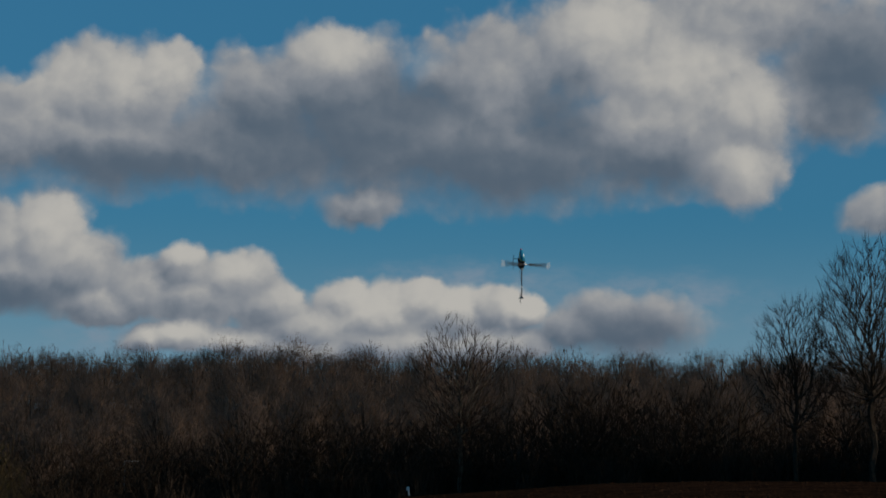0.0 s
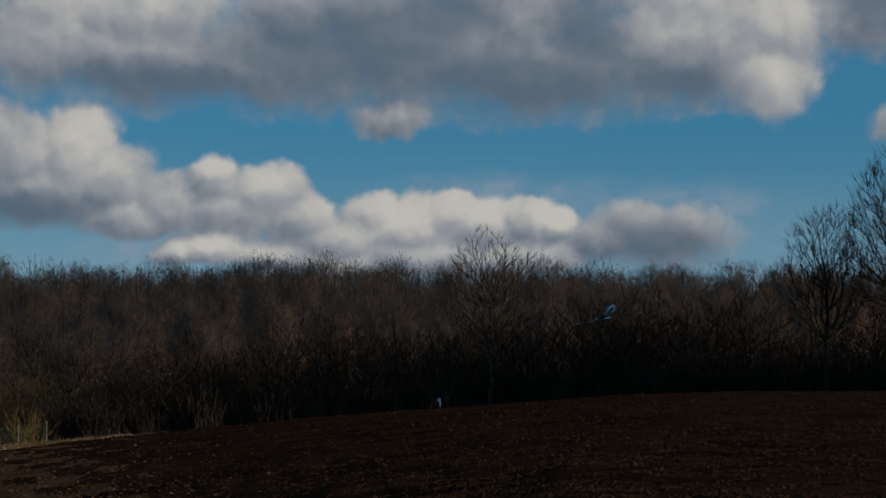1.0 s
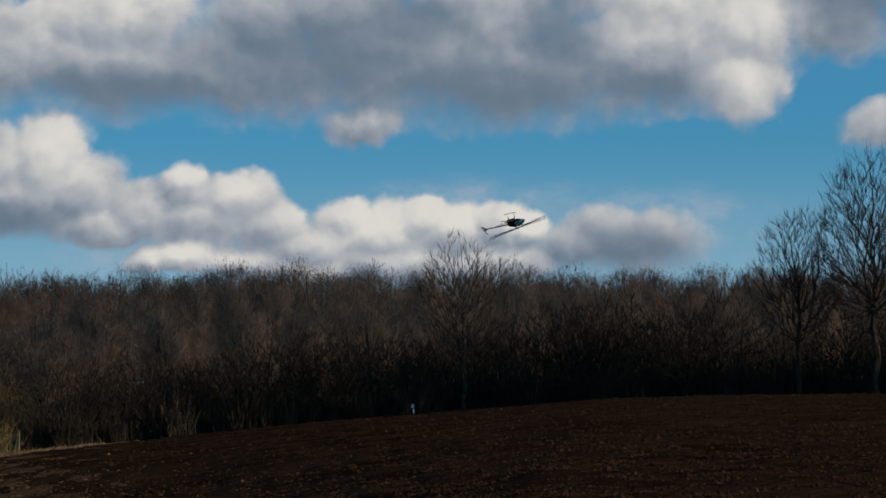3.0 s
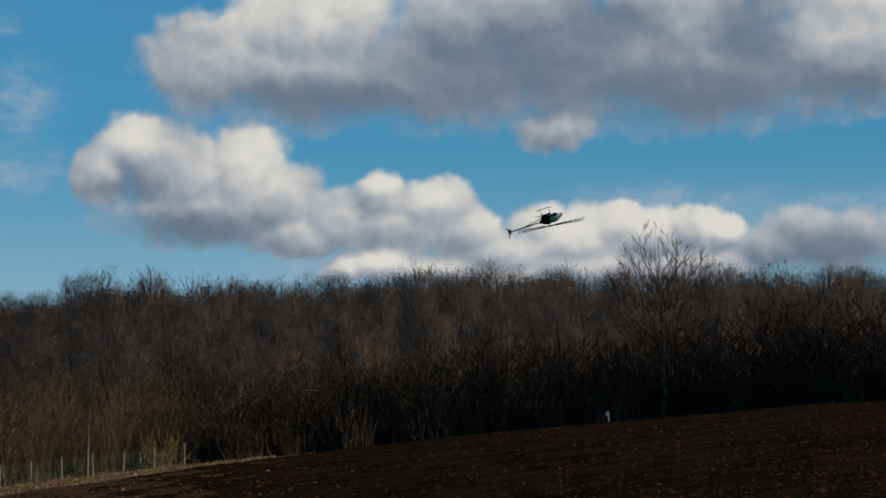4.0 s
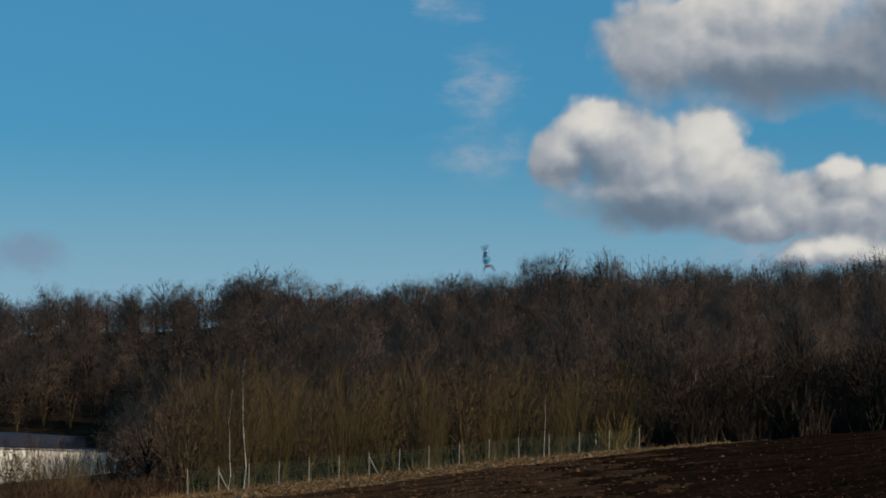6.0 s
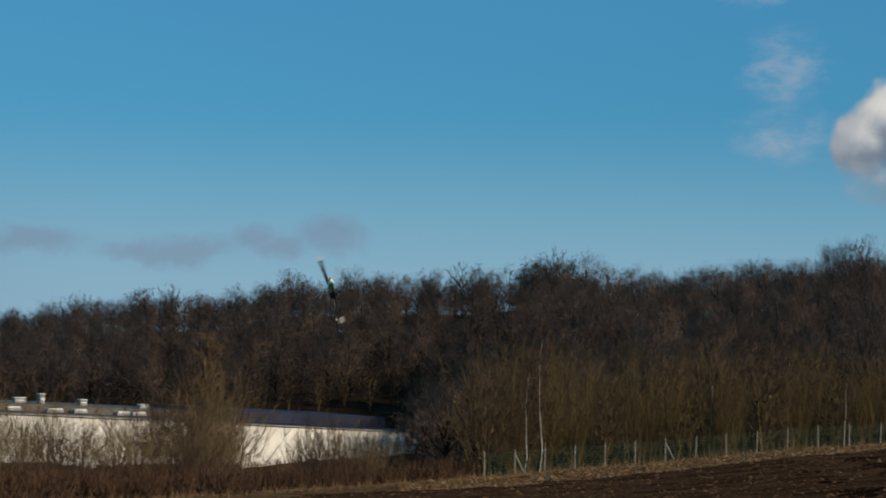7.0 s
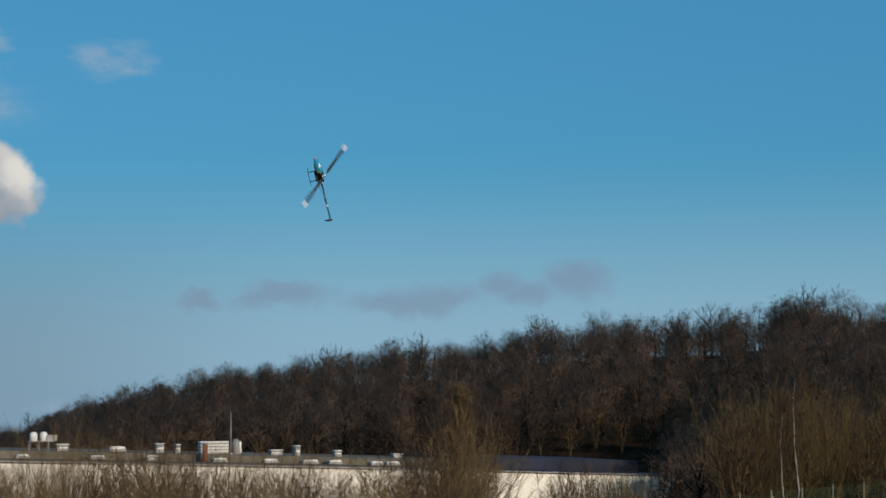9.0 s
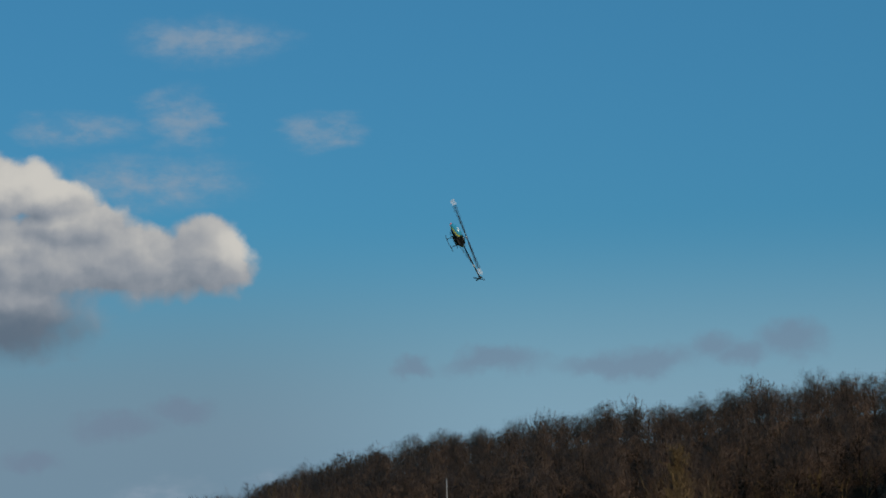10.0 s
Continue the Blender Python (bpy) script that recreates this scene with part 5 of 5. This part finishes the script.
# ---- what moves: time, place and turn (quaternion) of the helicopter; time and angle of its main rotor ----
FLIGHT = [
    (0.0, 2.094, 35.929, 6.532, 0.2492, 0.6593, -0.3786, 0.5999),
    (0.1, 2.096, 35.957, 6.234, 0.2525, 0.6662, -0.3733, 0.5941),
    (0.2, 2.085, 34.993, 5.764, 0.2543, 0.6701, -0.3697, 0.5914),
    (0.3, 2.212, 35.025, 5.286, 0.2918, 0.6553, -0.4004, 0.5702),
    (0.4, 2.171, 34.063, 4.693, 0.2583, 0.6663, -0.4277, 0.5535),
    (0.5, 2.305, 34.091, 4.093, 0.2346, 0.6685, -0.4711, 0.5256),
    (0.6, 2.476, 33.110, 3.436, 0.1802, 0.6861, -0.5392, 0.4540),
    (0.7, 2.696, 33.107, 3.226, 0.1766, 0.7061, -0.6130, 0.3074),
    (0.8, 2.796, 32.105, 3.045, 0.1212, 0.7538, -0.6242, 0.1658),
    (0.9, 3.098, 32.085, 3.122, 0.0859, 0.7900, -0.5949, 0.1212),
    (1.0, 3.234, 32.079, 3.059, 0.0674, 0.8232, -0.5536, 0.1061),
    (1.1, 3.403, 32.065, 3.127, 0.0300, 0.8696, -0.4923, 0.0245),
    (1.2, 3.617, 32.045, 3.294, 0.0040, 0.8963, -0.4434, 0.0012),
    (1.3, 3.743, 32.023, 3.601, -0.1095, 0.8948, -0.3996, 0.1663),
    (1.4, 3.810, 32.000, 4.002, -0.2481, 0.8943, -0.2924, 0.2305),
    (1.5, 3.668, 31.985, 4.468, -0.3220, 0.8630, -0.2334, 0.3116),
    (1.6, 3.531, 31.979, 4.721, -0.4562, 0.7936, -0.1917, 0.3541),
    (1.7, 3.384, 31.975, 4.935, -0.5354, 0.7140, -0.2118, 0.3984),
    (1.8, 3.442, 31.958, 5.113, -0.5702, 0.6732, -0.2267, 0.4127),
    (1.9, 3.454, 30.948, 5.163, -0.5327, 0.7168, -0.2534, 0.3718),
    (2.0, 3.406, 30.945, 5.245, -0.4179, 0.8127, -0.2623, 0.3100),
    (2.1, 3.108, 29.962, 5.214, -0.5297, 0.7206, -0.2415, 0.3767),
    (2.2, 2.928, 29.977, 5.174, -0.5686, 0.6741, -0.2694, 0.3869),
    (2.5, 2.552, 29.999, 5.167, -0.5152, 0.7314, -0.3071, 0.3247),
    (2.9, 1.712, 29.043, 5.016, -0.4273, 0.8080, -0.3275, 0.2391),
    (3.3, 0.893, 29.074, 4.876, -0.3639, 0.8707, -0.2786, 0.1786),
    (3.4, 0.299, 29.073, 4.971, -0.4400, 0.8315, -0.2318, 0.2475),
    (3.5, -0.220, 30.579, 5.009, -0.4308, 0.8297, -0.2353, 0.2657),
    (3.6, -0.372, 32.595, 4.977, -0.4880, 0.7989, -0.2282, 0.2676),
    (3.7, -0.756, 35.610, 4.955, -0.5476, 0.7720, -0.2078, 0.2469),
    (3.8, -0.794, 37.626, 4.939, -0.4693, 0.8326, -0.2260, 0.1882),
    (3.9, -1.162, 40.636, 4.930, -0.3687, 0.8924, -0.2234, 0.1333),
    (4.0, -1.721, 42.025, 4.941, -0.3516, 0.9096, -0.1269, 0.1814),
    (4.1, -2.473, 41.990, 4.876, -0.4917, 0.8280, -0.0854, 0.2555),
    (4.2, -2.992, 41.954, 4.870, -0.6134, 0.7324, -0.1583, 0.2496),
    (4.3, -3.253, 41.932, 4.890, -0.5144, 0.8167, -0.1600, 0.2069),
    (4.4, -3.481, 40.927, 4.616, -0.1967, 0.9674, -0.1424, 0.0720),
    (4.5, -3.874, 40.894, 4.573, -0.1349, 0.9688, -0.1995, 0.0578),
    (4.6, -4.643, 40.807, 4.616, -0.5536, 0.8141, -0.1176, 0.1303),
    (4.7, -5.179, 40.754, 4.427, -0.6612, 0.7140, -0.1260, 0.1927),
    (4.8, -5.541, 40.712, 4.319, -0.9664, 0.1824, 0.0079, 0.1810),
    (4.9, -5.530, 40.709, 4.386, -0.9604, 0.2268, -0.0558, 0.1522),
    (5.0, -5.263, 39.734, 4.383, -0.6826, 0.7151, -0.1146, 0.0981),
    (5.1, -5.291, 39.735, 4.320, -0.3665, 0.9256, -0.0669, 0.0669),
    (5.2, -5.498, 39.705, 4.324, 0.0619, 0.9942, -0.0340, 0.0806),
    (5.6, -6.580, 38.496, 4.617, 0.5480, 0.7988, -0.2209, -0.1130),
    (5.9, -9.718, 37.852, 4.039, 0.8109, 0.2933, -0.0826, -0.4996),
    (6.3, -13.902, 35.496, 2.453, 0.6925, -0.0509, 0.2708, -0.6667),
    (6.4, -14.487, 35.265, 2.021, 0.8217, 0.0524, 0.0791, -0.5620),
    (6.5, -15.300, 34.917, 1.763, 0.8828, 0.1381, 0.1136, -0.4344),
    (6.6, -15.867, 34.650, 2.392, 0.9064, 0.1038, 0.0193, -0.4091),
    (6.7, -16.584, 34.295, 2.824, 0.8951, -0.1064, -0.3352, -0.2741),
    (6.8, -17.326, 33.917, 2.924, 0.8289, -0.0777, -0.4724, -0.2893),
    (6.9, -17.861, 33.638, 2.810, 0.7809, -0.0923, -0.5186, -0.3357),
    (7.0, -18.759, 34.292, 2.678, 0.7451, -0.1064, -0.4940, -0.4353),
    (7.1, -19.116, 34.098, 2.476, 0.6811, -0.1262, -0.5889, -0.4163),
    (7.2, -20.118, 34.681, 2.147, 0.6305, -0.1956, -0.6436, -0.3874),
    (7.3, -20.663, 34.357, 1.911, 0.3940, -0.3860, -0.8059, -0.2151),
    (7.4, -21.040, 34.126, 1.592, 0.2773, -0.4243, -0.8410, -0.1891),
    (7.5, -21.253, 33.991, 1.312, 0.2247, -0.4550, -0.8440, -0.1739),
    (7.6, -21.241, 33.999, 1.411, 0.1329, -0.5066, -0.8450, -0.1084),
    (7.7, -21.270, 33.982, 1.694, 0.0567, -0.5507, -0.8320, -0.0351),
    (7.8, -21.398, 33.898, 1.981, -0.0852, -0.6344, -0.7676, 0.0334),
    (7.9, -21.606, 33.747, 2.734, -0.2878, -0.8169, -0.4788, 0.1433),
    (8.0, -21.707, 33.658, 3.286, -0.3710, -0.9007, -0.1340, -0.1820),
    (8.1, -21.158, 32.787, 3.850, -0.5934, -0.5600, 0.3673, -0.4465),
    (8.2, -21.198, 32.718, 4.398, -0.2722, -0.5440, 0.5341, -0.5871),
    (8.3, -21.215, 32.672, 4.782, 0.1399, -0.4338, 0.2581, -0.8518),
    (8.4, -21.329, 32.561, 5.125, 0.1678, -0.3629, 0.3193, -0.8592),
    (8.5, -21.385, 32.491, 5.410, 0.1632, -0.3593, 0.3481, -0.8504),
    (8.6, -21.430, 32.438, 5.598, 0.1633, -0.3604, 0.3486, -0.8497),
    (8.7, -22.222, 33.099, 5.746, 0.2014, -0.4476, 0.3217, -0.8097),
    (8.8, -22.611, 32.824, 5.796, 0.1060, -0.4656, 0.3069, -0.8233),
    (8.9, -23.023, 32.532, 5.796, 0.0520, -0.5413, 0.2830, -0.7901),
    (9.0, -23.318, 32.316, 5.821, -0.0197, -0.6743, 0.2130, -0.7068),
    (9.1, -23.458, 32.220, 5.765, 0.0179, -0.8264, 0.1826, -0.5323),
    (9.2, -22.916, 31.371, 5.767, -0.0927, -0.9617, -0.0670, -0.2490),
    (9.3, -22.505, 30.421, 5.779, -0.1645, -0.9505, -0.2138, -0.1543),
    (9.4, -22.172, 29.433, 5.618, -0.3822, -0.8775, -0.2090, -0.2008),
    (9.5, -22.040, 28.932, 5.382, -0.3889, -0.8740, -0.2687, -0.1127),
    (9.6, -22.347, 29.307, 5.558, -0.2719, -0.9166, -0.2592, -0.1371),
    (9.7, -22.698, 30.262, 5.867, -0.1799, -0.9072, -0.1585, -0.3457),
    (9.8, -23.341, 31.019, 6.002, -0.0075, -0.8528, -0.1010, -0.5123),
    (9.9, -24.128, 31.676, 6.051, 0.0559, -0.7589, 0.0374, -0.6477),
    (10.0, -24.982, 32.296, 5.981, 0.1813, -0.5984, 0.1165, -0.7716),
]
SPIN = [
    (0.0, -96),
    (0.1, 122),
    (0.2, 371),
    (0.3, 612),
    (0.4, 849),
    (0.5, 937),
    (0.6, 1180),
    (0.7, 1275),
    (0.8, 1504),
    (0.9, 1691),
    (1.0, 1931),
    (1.1, 2102),
    (1.2, 2288),
    (1.3, 2472),
    (1.4, 2721),
    (1.5, 2911),
    (1.6, 3099),
    (1.7, 3299),
    (1.8, 3527),
    (1.9, 3743),
    (2.0, 3966),
    (2.1, 4187),
    (2.2, 4379),
    (3.3, 6757),
    (3.4, 6982),
    (3.5, 7197),
    (3.6, 7413),
    (3.7, 7631),
    (3.8, 7848),
    (3.9, 8041),
    (4.0, 8290),
    (4.1, 8508),
    (4.2, 8707),
    (4.3, 8931),
    (4.4, 9131),
    (4.5, 9232),
    (4.6, 9444),
    (4.7, 9670),
    (4.8, 9864),
    (4.9, 10027),
    (5.0, 10199),
    (5.1, 10409),
    (5.2, 10540),
    (6.3, 12875),
    (6.4, 13049),
    (6.5, 13198),
    (6.6, 13393),
    (6.7, 13611),
    (6.8, 13828),
    (6.9, 14007),
    (7.0, 14210),
    (7.1, 14374),
    (7.2, 14556),
    (7.3, 14662),
    (7.4, 14756),
    (7.5, 14883),
    (7.6, 14991),
    (7.7, 15201),
    (7.8, 15375),
    (7.9, 15585),
    (8.0, 15746),
    (8.1, 15899),
    (8.2, 16045),
    (8.3, 16196),
    (8.4, 16330),
    (8.5, 16481),
    (8.6, 16661),
    (8.7, 16830),
    (8.8, 17026),
    (8.9, 17211),
    (9.0, 17405),
    (9.1, 17617),
    (9.2, 17833),
    (9.3, 17944),
    (9.4, 18117),
    (9.5, 18299),
    (9.6, 18497),
    (9.7, 18719),
    (9.8, 18898),
    (9.9, 19073),
    (10.0, 19249),
]



def motions():
    walk(helicopter, [(t, Matrix.LocRotScale((x, y, z), Quaternion((a, b, c, d)), None)) for t, x, y, z, a, b, c, d in FLIGHT])
    times, angles = [s[0] for s in SPIN], [s[1] for s in SPIN]
    beats = [k / 30 for k in range(301)]
    walk(main_rotor, [(t, pose(0, 0, 0.185, 0, 0, float(np.interp(t, times, angles)))) for t in beats])
    walk(tail_rotor, [(t, pose(-0.85, 0.045, 0.03, 0, 83.0 * k, 0)) for k, t in enumerate(beats)])


motions()
